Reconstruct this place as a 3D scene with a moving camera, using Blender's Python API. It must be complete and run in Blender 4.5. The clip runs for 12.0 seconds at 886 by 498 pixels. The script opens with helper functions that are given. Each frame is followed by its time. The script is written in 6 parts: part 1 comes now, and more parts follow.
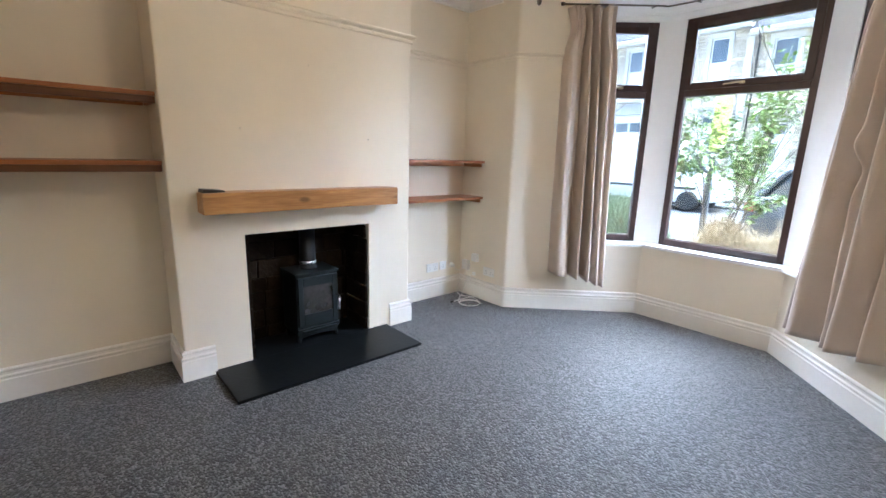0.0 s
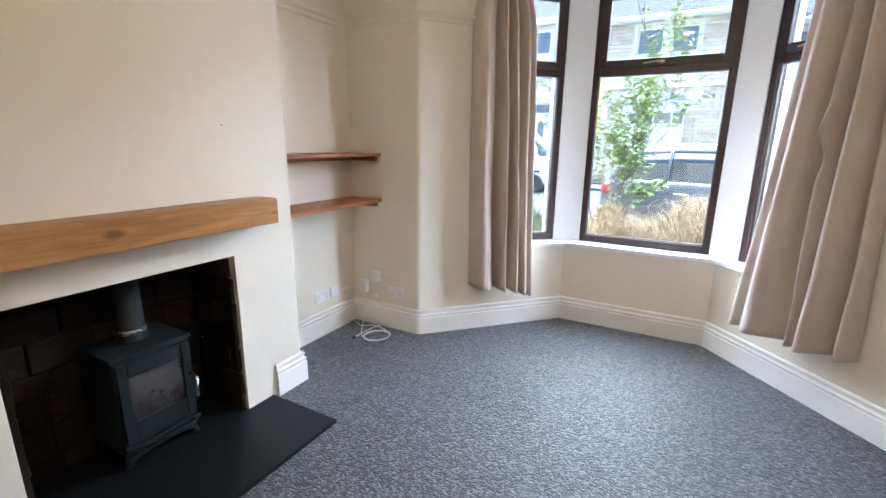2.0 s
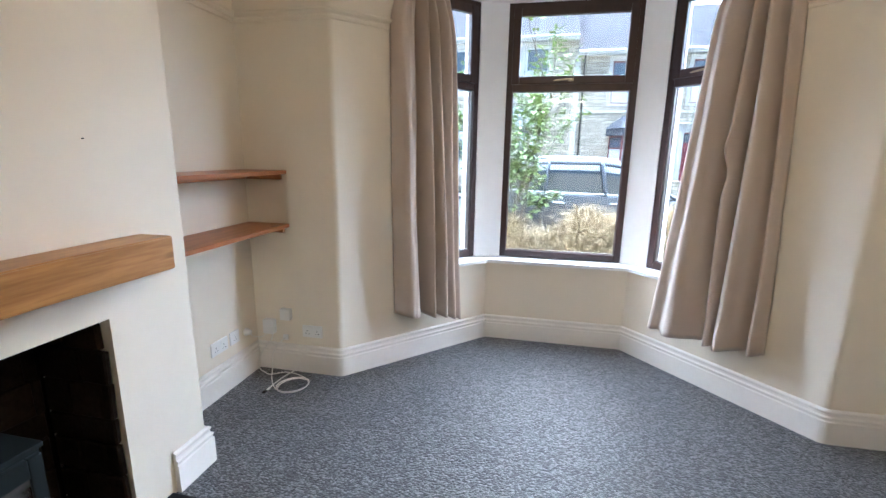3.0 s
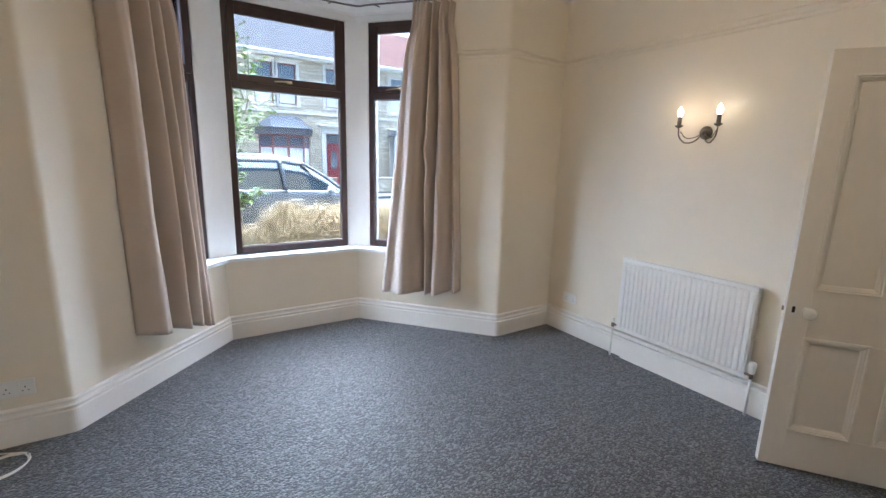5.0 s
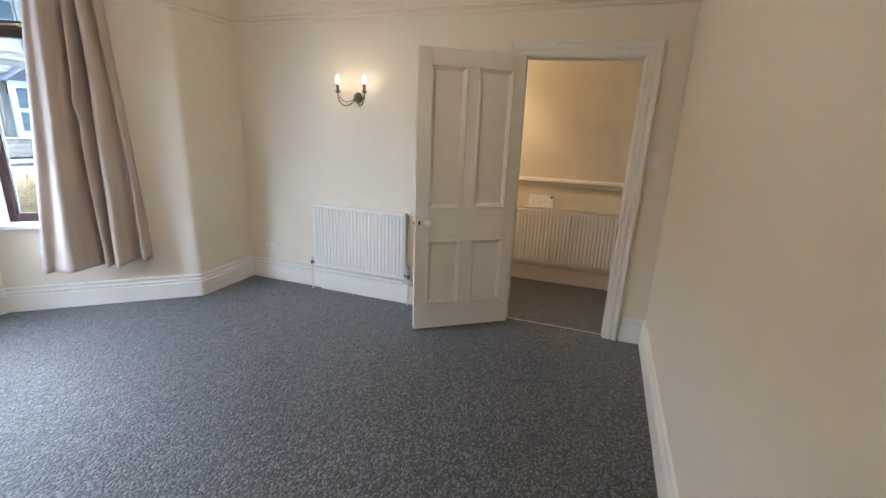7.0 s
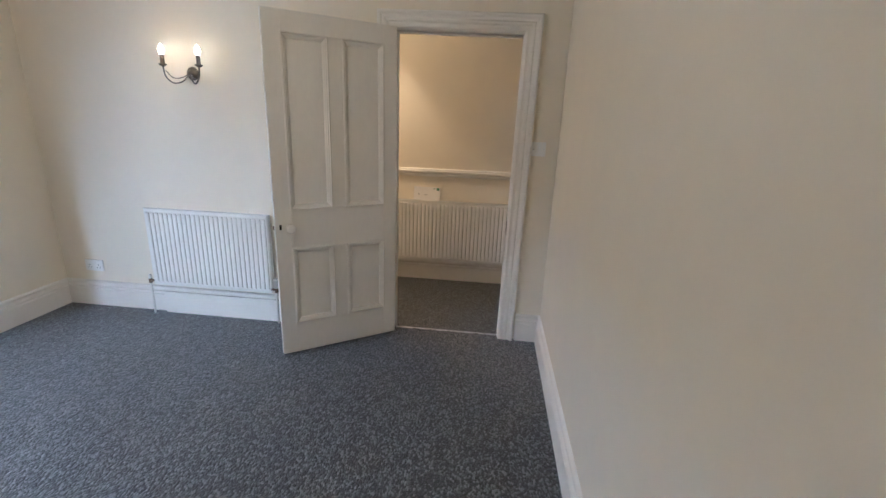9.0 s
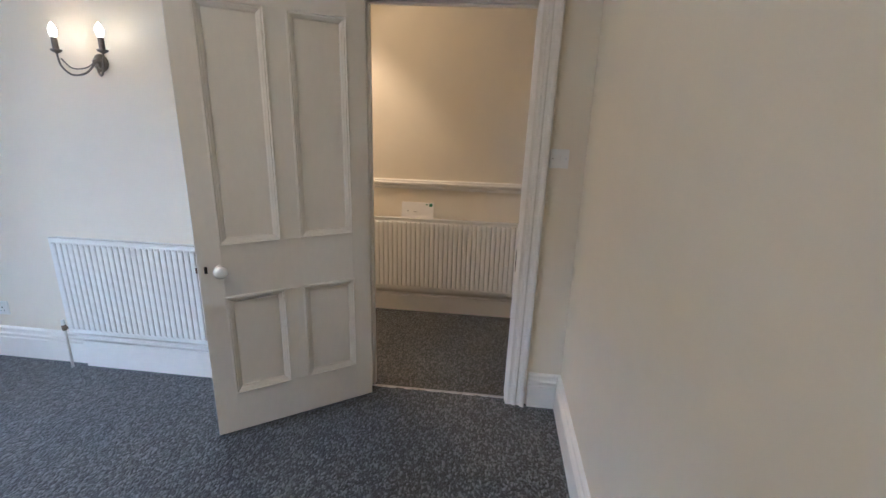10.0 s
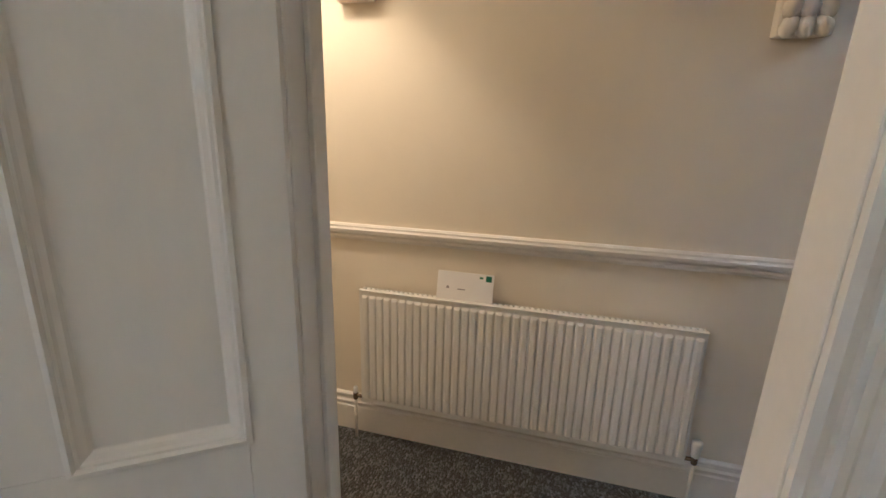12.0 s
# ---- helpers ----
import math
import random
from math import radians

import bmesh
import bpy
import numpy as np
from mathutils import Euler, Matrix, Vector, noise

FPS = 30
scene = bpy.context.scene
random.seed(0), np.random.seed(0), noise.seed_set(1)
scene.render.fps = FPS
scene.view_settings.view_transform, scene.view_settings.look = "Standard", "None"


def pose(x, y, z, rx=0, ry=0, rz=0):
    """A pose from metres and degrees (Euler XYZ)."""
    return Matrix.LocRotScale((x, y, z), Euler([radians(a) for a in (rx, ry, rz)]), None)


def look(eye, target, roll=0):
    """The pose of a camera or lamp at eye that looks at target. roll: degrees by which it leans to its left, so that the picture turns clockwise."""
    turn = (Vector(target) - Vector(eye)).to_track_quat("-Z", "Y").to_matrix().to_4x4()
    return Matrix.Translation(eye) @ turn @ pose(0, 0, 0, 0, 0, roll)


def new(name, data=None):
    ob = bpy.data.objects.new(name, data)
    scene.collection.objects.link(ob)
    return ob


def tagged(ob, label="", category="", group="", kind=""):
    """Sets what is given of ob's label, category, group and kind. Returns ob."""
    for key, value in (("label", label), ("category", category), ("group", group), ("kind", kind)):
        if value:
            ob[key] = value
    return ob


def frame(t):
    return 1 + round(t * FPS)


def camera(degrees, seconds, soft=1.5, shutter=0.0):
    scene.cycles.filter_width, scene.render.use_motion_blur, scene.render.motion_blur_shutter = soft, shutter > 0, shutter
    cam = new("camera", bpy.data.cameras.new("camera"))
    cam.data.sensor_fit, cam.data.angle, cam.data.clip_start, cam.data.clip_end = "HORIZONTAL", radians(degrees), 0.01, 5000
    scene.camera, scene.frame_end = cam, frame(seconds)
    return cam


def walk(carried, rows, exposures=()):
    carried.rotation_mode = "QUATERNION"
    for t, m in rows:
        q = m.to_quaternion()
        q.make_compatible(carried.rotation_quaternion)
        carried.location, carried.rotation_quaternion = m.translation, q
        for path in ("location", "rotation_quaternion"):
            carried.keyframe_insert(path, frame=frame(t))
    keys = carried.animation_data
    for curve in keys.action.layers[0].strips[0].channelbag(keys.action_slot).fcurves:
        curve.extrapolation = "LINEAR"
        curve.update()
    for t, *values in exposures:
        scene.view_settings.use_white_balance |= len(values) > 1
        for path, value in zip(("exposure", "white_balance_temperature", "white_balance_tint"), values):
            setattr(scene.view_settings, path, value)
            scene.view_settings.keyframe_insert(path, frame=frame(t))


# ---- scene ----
cam = camera(90.7, 12.0)
PATH = [
    (0, (0.004, -0.092, 1.441), (-1.465, 1.196, 1.017), 1.7),
    (0.5, (-0.213, 0.053, 1.457), (-1.683, 1.339, 1.029), 1.7),
    (1, (-0.42, 0.158, 1.449), (-1.824, 1.509, 0.998), 1.9),
    (1.5, (-0.707, 0.23, 1.471), (-1.901, 1.762, 0.994), 1.7),
    (2, (-0.973, 0.319, 1.46), (-1.902, 2.028, 0.992), 0.8),
    (2.5, (-1.253, 0.436, 1.471), (-1.933, 2.265, 1.033), 0.4),
    (2.7, (-1.333, 0.474, 1.489), (-1.911, 2.34, 1.061), 0.6),
    (4.3, (-1.928, 0.434, 1.504), (-1.267, 2.284, 1.129), 2.0),
    (4.5, (-2.02, 0.352, 1.493), (-1.21, 2.14, 1.109), 2.2),
    (5, (-2.166, 0.217, 1.473), (-1.108, 1.868, 1.078), 1.5),
    (5.5, (-2.324, 0.116, 1.48), (-1.025, 1.579, 1.066), 0.4),
    (6, (-2.384, -0.01, 1.47), (-0.868, 1.216, 1.021), 0.4),
    (6.5, (-2.449, -0.139, 1.468), (-0.758, 0.806, 0.973), 1.4),
    (7, (-2.482, -0.203, 1.476), (-0.668, 0.452, 0.945), 2.1),
    (7.5, (-2.489, -0.233, 1.491), (-0.615, 0.19, 0.933), 2.5),
    (7.7, (-2.489, -0.233, 1.484), (-0.604, 0.133, 0.922), 2.7),
    (9.5, (-1.703, -0.202, 1.448), (0.209, -0.014, 0.892), 2.0),
    (10, (-1.311, -0.206, 1.452), (0.598, 0.016, 0.899), 1.6),
    (10.5, (-0.935, -0.167, 1.445), (0.972, 0.095, 0.902), 1.8),
    (11, (-0.575, -0.091, 1.452), (1.337, 0.174, 0.929), 2.0),
    (11.5, (-0.163, -0.045, 1.457), (1.734, 0.296, 0.926), 1.5),
    (12, (0.160, 0.000, 1.434), (2.011, 0.502, 0.935), 1.5),
]
walk(cam, [(t, look(*p)) for t, *p in PATH], [(0.0, 4.96, 5000, 8), (2.5, 4.80, 5020, 8), (4.5, 4.42, 4960, 8), (5.5, 4.56, 5080, 8), (6.5, 4.66, 5060, 7), (7.7, 4.70, 4780, 5), (9.5, 4.66, 4500, 8), (11.5, 4.72, 4380, 6), (12.0, 4.74, 4400, 6)])

# ---- world, sun, lamps ----
SKY, SUN, LAMP = 0.06, 6.2, 0.335
world = bpy.data.worlds.new("world")
scene.world = world
world.use_nodes = True
wn = world.node_tree.nodes
sky = wn.new("ShaderNodeTexSky")
sky.sky_type, sky.sun_disc = 'NISHITA', False
sky.sun_elevation, sky.sun_rotation = radians(50), radians(4)
sky.air_density, sky.dust_density, sky.ozone_density = 1.0, 4.0, 1.0
world.node_tree.links.new(sky.outputs[0], wn["Background"].inputs[0])
wn["Background"].inputs[1].default_value = SKY
sun = new("sun", bpy.data.lights.new("sun", 'SUN'))
sun.data.energy, sun.data.angle, sun.data.color = SUN, radians(140), (0.94, 0.97, 1.0)
sun.matrix_world = look((0.4, 20, 22.4), (-0.8, 2, 1))


def lamp(x, y, z, watts, radius, color=(1.0, 0.70, 0.41)):
    ob = new("bulb_light", bpy.data.lights.new("bulb_light", 'POINT'))
    ob.data.energy, ob.data.shadow_soft_size, ob.data.color = watts * LAMP, radius, color
    ob.location = (x, y, z)
    return ob


# ---- materials ----
def mat(name, color, rough=0.6, metal=0.0, var=0.12, scale=6.0, fine=60.0, bump=0.15, bump_scale=None,
        dist=0.004, stretch=(1, 1, 1), rand=0.0, spec=None, coat=0.0, rvar=0.08):
    """A painted, worn or grained surface: two scales of colour change and fine relief."""
    m = bpy.data.materials.new(name)
    m.use_nodes = True
    n, l = m.node_tree.nodes, m.node_tree.links
    b = n["Principled BSDF"]
    b.inputs["Metallic"].default_value = metal
    if spec is not None:
        b.inputs["Specular IOR Level"].default_value = spec
    b.inputs["Coat Weight"].default_value = coat
    tc, mp = n.new("ShaderNodeTexCoord"), n.new("ShaderNodeMapping")
    mp.inputs["Scale"].default_value = stretch
    l.new(tc.outputs["Object"], mp.inputs[0])
    n1, n2 = n.new("ShaderNodeTexNoise"), n.new("ShaderNodeTexNoise")
    for q, s in ((n1, scale), (n2, fine)):
        l.new(mp.outputs[0], q.inputs["Vector"])
        q.inputs["Scale"].default_value, q.inputs["Detail"].default_value = s, 5
    mix = n.new("ShaderNodeMix")
    mix.data_type = 'FLOAT'
    mix.inputs[0].default_value = 0.4
    l.new(n1.outputs[0], mix.inputs[2]), l.new(n2.outputs[0], mix.inputs[3])
    ramp = n.new("ShaderNodeValToRGB")
    lo, hi = [c * (1 - var) for c in color], [min(1, c * (1 + var)) for c in color]
    ramp.color_ramp.elements[0].position, ramp.color_ramp.elements[1].position = 0.3, 0.7
    ramp.color_ramp.elements[0].color, ramp.color_ramp.elements[1].color = (*lo, 1), (*hi, 1)
    l.new(mix.outputs[0], ramp.inputs[0])
    out = ramp.outputs[0]
    if rand:
        oi, hs, mr = n.new("ShaderNodeObjectInfo"), n.new("ShaderNodeHueSaturation"), n.new("ShaderNodeMapRange")
        mr.inputs[3].default_value, mr.inputs[4].default_value = 1 - rand, 1 + rand
        l.new(oi.outputs["Random"], mr.inputs[0]), l.new(mr.outputs[0], hs.inputs["Value"])
        l.new(out, hs.inputs["Color"])
        out = hs.outputs[0]
    l.new(out, b.inputs["Base Color"])
    rr = n.new("ShaderNodeMapRange")
    rr.inputs[3].default_value, rr.inputs[4].default_value = max(0.02, rough - rvar), min(1, rough + rvar)
    l.new(mix.outputs[0], rr.inputs[0]), l.new(rr.outputs[0], b.inputs["Roughness"])
    if bump:
        bp, n3 = n.new("ShaderNodeBump"), n.new("ShaderNodeTexNoise")
        n3.inputs["Scale"].default_value, n3.inputs["Detail"].default_value = bump_scale or fine, 4
        l.new(mp.outputs[0], n3.inputs["Vector"]), l.new(n3.outputs[0], bp.inputs["Height"])
        bp.inputs["Strength"].default_value, bp.inputs["Distance"].default_value = bump, dist
        l.new(bp.outputs[0], b.inputs["Normal"])
    return m


WALL = mat("cream_emulsion", (0.788, 0.716, 0.582), 0.72, var=0.025, scale=1.1, fine=9, bump=0.25, bump_scale=55, dist=0.002, spec=0.3)
CEIL = mat("white_ceiling_paint", (0.80, 0.78, 0.73), 0.8, var=0.03, scale=1.5, fine=14, bump=0.2, bump_scale=40, dist=0.002)
GLOSS = mat("white_gloss_paint", (0.81, 0.77, 0.70), 0.33, var=0.035, scale=2.5, fine=40, bump=0.12, bump_scale=22, dist=0.002)
REVEAL = mat("white_reveal_paint", (0.78, 0.78, 0.77), 0.55, var=0.03, scale=3, fine=30, bump=0.15, bump_scale=45, dist=0.002)
DOORP = mat("white_door_paint", (0.77, 0.73, 0.655), 0.38, var=0.04, scale=2, fine=45, bump=0.15, bump_scale=30, dist=0.0015, stretch=(1, 1, 0.4))
RADP = mat("white_radiator_enamel", (0.80, 0.78, 0.72), 0.32, var=0.02, scale=4, fine=60, bump=0.05)
UPVC = mat("mahogany_window_frame", (0.034, 0.014, 0.011), 0.38, var=0.45, scale=5, fine=70, bump=0.12, stretch=(3, 3, 0.4))
SLATE = mat("black_slate", (0.0045, 0.0055, 0.006), 0.42, spec=0.25, var=0.35, scale=7, fine=90, bump=0.3, bump_scale=35, dist=0.003)
IRON = mat("grey_stove_iron", (0.010, 0.0135, 0.014), 0.55, spec=0.25, metal=0.1, var=0.2, scale=9, fine=140, bump=0.25, bump_scale=260, dist=0.001)
FLUE = mat("black_flue_enamel", (0.012, 0.013, 0.014), 0.55, metal=0.0, spec=0.3, var=0.2, scale=9, fine=90, bump=0.1)
STEEL = mat("brushed_steel", (0.62, 0.62, 0.62), 0.28, metal=1, var=0.08, scale=20, fine=160, bump=0.05)
# sooty brown stone, near black because the recess's shade is put into its colour
SOOT_SHADE = mat("sooty_shaded_brown_stone", (0.016, 0.011, 0.007), 0.95, spec=0.1, var=0.5, scale=6, fine=50, bump=0.7, bump_scale=35, dist=0.012, rand=0.35)
BRASS = mat("aged_brass", (0.45, 0.37, 0.22), 0.33, metal=1, var=0.2, scale=30, fine=150, bump=0.08)
PEWTER = mat("antique_pewter", (0.16, 0.14, 0.12), 0.38, metal=0.9, var=0.3, scale=40, fine=200, bump=0.15)
PLASTIC = mat("white_plastic", (0.80, 0.79, 0.75), 0.35, var=0.02, scale=20, fine=120, bump=0.02)
CABLE = mat("white_cable_sheath", (0.76, 0.74, 0.68), 0.45, var=0.05, scale=30, fine=90, bump=0.03)
DARK = mat("dark_hole", (0.012, 0.011, 0.010), 0.7, var=0.3, bump=0.1)
COPPER = mat("painted_pipe", (0.74, 0.71, 0.64), 0.35, var=0.08, scale=15, fine=90, bump=0.05)
VALVE = mat("tarnished_valve_brass", (0.22, 0.16, 0.11), 0.4, metal=0.9, var=0.35, scale=40, fine=160, bump=0.1)
PORCELAIN = mat("white_porcelain", (0.83, 0.81, 0.76), 0.16, var=0.02, scale=30, fine=120, bump=0.02, coat=0.4)
PAPER = mat("white_envelope_paper", (0.80, 0.77, 0.74), 0.7, var=0.02, scale=20, fine=200, bump=0.06)
GREEN = mat("green_print", (0.03, 0.17, 0.09), 0.6, var=0.1, scale=60, fine=200, bump=0.02)
INK = mat("grey_print", (0.22, 0.19, 0.19), 0.6, var=0.1, scale=60, fine=200, bump=0.02)


def wood_mat(name, dark, light, axis=1, scale=1.0, rough=0.42):
    """Planed softwood: long grain, rings and a few knots."""
    m = bpy.data.materials.new(name)
    m.use_nodes = True
    n, l = m.node_tree.nodes, m.node_tree.links
    b = n["Principled BSDF"]
    tc, mp = n.new("ShaderNodeTexCoord"), n.new("ShaderNodeMapping")
    s = [14.0 * scale] * 3
    s[axis] = 1.1 * scale
    mp.inputs["Scale"].default_value = s
    l.new(tc.outputs["Object"], mp.inputs[0])
    nz = n.new("ShaderNodeTexNoise")
    nz.inputs["Scale"].default_value, nz.inputs["Detail"].default_value = 1.1, 6
    nz.inputs["Distortion"].default_value = 1.6
    l.new(mp.outputs[0], nz.inputs["Vector"])
    fine = n.new("ShaderNodeTexNoise")
    fine.inputs["Scale"].default_value, fine.inputs["Detail"].default_value = 9, 3
    l.new(mp.outputs[0], fine.inputs["Vector"])
    mp2 = n.new("ShaderNodeMapping")
    k = [7.0] * 3
    k[axis] = 3.2
    mp2.inputs["Scale"].default_value = k
    l.new(tc.outputs["Object"], mp2.inputs[0])
    vo = n.new("ShaderNodeTexVoronoi")
    vo.inputs["Scale"].default_value = 1.0
    l.new(mp2.outputs[0], vo.inputs["Vector"])
    kn = n.new("ShaderNodeMapRange")
    kn.inputs[1].default_value, kn.inputs[2].default_value = 0.07, 0.16
    kn.inputs[3].default_value, kn.inputs[4].default_value = 0.25, 1.0
    l.new(vo.outputs["Distance"], kn.inputs[0])
    mx = n.new("ShaderNodeMix")
    mx.data_type = 'FLOAT'
    mx.inputs[0].default_value = 0.35
    l.new(nz.outputs[0], mx.inputs[2]), l.new(fine.outputs[0], mx.inputs[3])
    ramp = n.new("ShaderNodeValToRGB")
    ramp.color_ramp.elements[0].position, ramp.color_ramp.elements[1].position = 0.34, 0.64
    ramp.color_ramp.elements[0].color, ramp.color_ramp.elements[1].color = (*dark, 1), (*light, 1)
    l.new(mx.outputs[0], ramp.inputs[0])
    mul = n.new("ShaderNodeMix")
    mul.data_type, mul.blend_type = 'RGBA', 'MULTIPLY'
    mul.inputs[0].default_value = 0.8
    l.new(ramp.outputs[0], mul.inputs[6]), l.new(kn.outputs[0], mul.inputs[7])
    l.new(mul.outputs[2], b.inputs["Base Color"])
    b.inputs["Roughness"].default_value = rough
    bp = n.new("ShaderNodeBump")
    bp.inputs["Strength"].default_value, bp.inputs["Distance"].default_value = 0.25, 0.002
    l.new(mx.outputs[0], bp.inputs["Height"]), l.new(bp.outputs[0], b.inputs["Normal"])
    return m


OAK = wood_mat("varnished_pine_beam", (0.29, 0.125, 0.029), (0.50, 0.255, 0.070))
SHELF = wood_mat("varnished_shelf_wood", (0.23, 0.075, 0.018), (0.40, 0.155, 0.043))


# the shelf wood again, darkened to paint in the shade on the front lips
SHADED_LIP = wood_mat("shade_darkened_lip_wood", (0.085, 0.030, 0.009), (0.150, 0.058, 0.017))


def carpet_mat():
    """Grey loop-pile carpet: flecked tufts about a centimetre across."""
    m = bpy.data.materials.new("grey_flecked_carpet")
    m.use_nodes = True
    n, l = m.node_tree.nodes, m.node_tree.links
    b = n["Principled BSDF"]
    tc, mp = n.new("ShaderNodeTexCoord"), n.new("ShaderNodeMapping")
    mp.inputs["Rotation"].default_value = (0, 0, radians(28))
    mp.inputs["Scale"].default_value = (1, 1.5, 1)
    l.new(tc.outputs["Object"], mp.inputs[0])
    vo = n.new("ShaderNodeTexVoronoi")
    vo.inputs["Scale"].default_value = 84
    l.new(mp.outputs[0], vo.inputs["Vector"])
    sep = n.new("ShaderNodeSeparateColor")
    l.new(vo.outputs["Color"], sep.inputs[0])
    nz, big = n.new("ShaderNodeTexNoise"), n.new("ShaderNodeTexNoise")
    nz.inputs["Scale"].default_value, nz.inputs["Detail"].default_value = 70, 5
    big.inputs["Scale"].default_value, big.inputs["Detail"].default_value = 2.2, 3
    l.new(mp.outputs[0], nz.inputs["Vector"]), l.new(tc.outputs["Object"], big.inputs["Vector"])
    mx = n.new("ShaderNodeMix")
    mx.data_type = 'FLOAT'
    mx.inputs[0].default_value = 0.5
    l.new(sep.outputs[0], mx.inputs[2]), l.new(nz.outputs[0], mx.inputs[3])
    ramp = n.new("ShaderNodeValToRGB")
    e = ramp.color_ramp.elements
    e[0].position, e[0].color = 0.32, (0.006, 0.006, 0.006, 1)
    e[1].position, e[1].color = 0.71, (0.150, 0.149, 0.147, 1)
    mid = e.new(0.52)
    mid.color = (0.0225, 0.0227, 0.0230, 1)
    l.new(mx.outputs[0], ramp.inputs[0])
    hs, mr = n.new("ShaderNodeHueSaturation"), n.new("ShaderNodeMapRange")
    mr.inputs[3].default_value, mr.inputs[4].default_value = 0.82, 1.18
    l.new(big.outputs[0], mr.inputs[0]), l.new(mr.outputs[0], hs.inputs["Value"]), l.new(ramp.outputs[0], hs.inputs["Color"])
    l.new(hs.outputs[0], b.inputs["Base Color"])
    b.inputs["Roughness"].default_value = 0.55
    b.inputs["Specular IOR Level"].default_value = 0.9
    b.inputs["Sheen Weight"].default_value, b.inputs["Sheen Roughness"].default_value = 0.28, 0.35
    ad = n.new("ShaderNodeMath")
    ad.operation = 'SUBTRACT'
    l.new(nz.outputs[0], ad.inputs[0]), l.new(vo.outputs["Distance"], ad.inputs[1])
    bp = n.new("ShaderNodeBump")
    bp.inputs["Strength"].default_value, bp.inputs["Distance"].default_value = 0.7, 0.007
    l.new(ad.outputs[0], bp.inputs["Height"]), l.new(bp.outputs[0], b.inputs["Normal"])
    return m


CARPET = carpet_mat()


def cloth_mat():
    m = mat("oatmeal_curtain_cotton", (0.55, 0.46, 0.38), 0.85, var=0.08, scale=3, fine=240, bump=0.3, bump_scale=420, dist=0.001, spec=0.2)
    b = m.node_tree.nodes["Principled BSDF"]
    b.inputs["Sheen Weight"].default_value = 0.15
    return m


CLOTH = cloth_mat()


def glass_mat(name, tint=(0.62, 0.63, 0.63), gloss=0.02):
    """Thin window glass: its grey tint dims the bright street behind it, mirror-like at a low angle."""
    m = bpy.data.materials.new(name)
    m.use_nodes = True
    n, l = m.node_tree.nodes, m.node_tree.links
    n.remove(n["Principled BSDF"])
    tr, gl, mx, fr = (n.new("ShaderNode" + k) for k in ("BsdfTransparent", "BsdfGlossy", "MixShader", "Fresnel"))
    tr.inputs[0].default_value = (*tint, 1)
    gl.inputs["Roughness"].default_value = gloss
    fr.inputs[0].default_value = 1.45
    l.new(fr.outputs[0], mx.inputs[0]), l.new(tr.outputs[0], mx.inputs[1]), l.new(gl.outputs[0], mx.inputs[2])
    l.new(mx.outputs[0], n["Material Output"].inputs[0])
    return m


GLASS = glass_mat("window_glass")


def glow_mat(name, color, strength):
    m = bpy.data.materials.new(name)
    m.use_nodes = True
    b = m.node_tree.nodes["Principled BSDF"]
    b.inputs["Base Color"].default_value = (0.9, 0.85, 0.75, 1)
    b.inputs["Emission Color"].default_value = (*color, 1)
    b.inputs["Emission Strength"].default_value = strength
    return m


BULB = glow_mat("lit_candle_bulb", (1.0, 0.80, 0.50), 0.7)


# ---- mesh helpers ----
def link(name, bm, material, parent=None, label="", smooth=False):
    me = bpy.data.meshes.new(name)
    bmesh.ops.recalc_face_normals(bm, faces=bm.faces)
    if smooth:
        for f in bm.faces:
            f.smooth = True
    bm.to_mesh(me)
    bm.free()
    me.materials.append(material)
    ob = new(name, me)
    if parent:
        ob.parent = parent
    if label:
        ob["label"] = label
    return ob


def part(name, bm, material, parent, label="", smooth=False):
    return link(name, bm, material, parent, label, smooth)


def piece(name, me, parent, m):
    ob = new(name, me)
    ob.parent = parent
    ob.matrix_local = m
    return ob


def structure(name, bm, material, label, category, parent=None):
    ob = link(name, bm, material, parent)
    return tagged(ob, label, category, kind="structure")


def thing(name, label, category, at=(0, 0, 0), group=""):
    ob = new(name)
    ob.empty_display_size = 0.05
    ob.location = at
    return tagged(ob, label, category, group)


def box(bm, lo, hi, bev=0.0, seg=2, m=None):
    """A box between two corners, with rounded edges, moved by m."""
    lo, hi = Vector(lo), Vector(hi)
    t = bmesh.new()
    bmesh.ops.create_cube(t, size=1.0, matrix=Matrix.Translation((lo + hi) / 2) @ Matrix.Diagonal((*(hi - lo), 1)))
    if bev:
        bmesh.ops.bevel(t, geom=t.edges[:], offset=bev, segments=seg, profile=0.6, affect='EDGES')
    return join(bm, t, m)


def join(bm, t, m=None):
    vs = [bm.verts.new(m @ v.co if m else v.co) for v in t.verts]
    t.verts.index_update()
    for f in t.faces:
        g = bm.faces.new([vs[v.index] for v in f.verts])
        g.smooth = f.smooth
    t.free()
    return bm


def prism(bm, poly, z0, z1):
    a = [bm.verts.new((x, y, z0)) for x, y in poly]
    b = [bm.verts.new((x, y, z1)) for x, y in poly]
    n = len(poly)
    bm.faces.new(a[::-1]), bm.faces.new(b)
    for i in range(n):
        bm.faces.new((a[i], a[(i + 1) % n], b[(i + 1) % n], b[i]))
    return bm


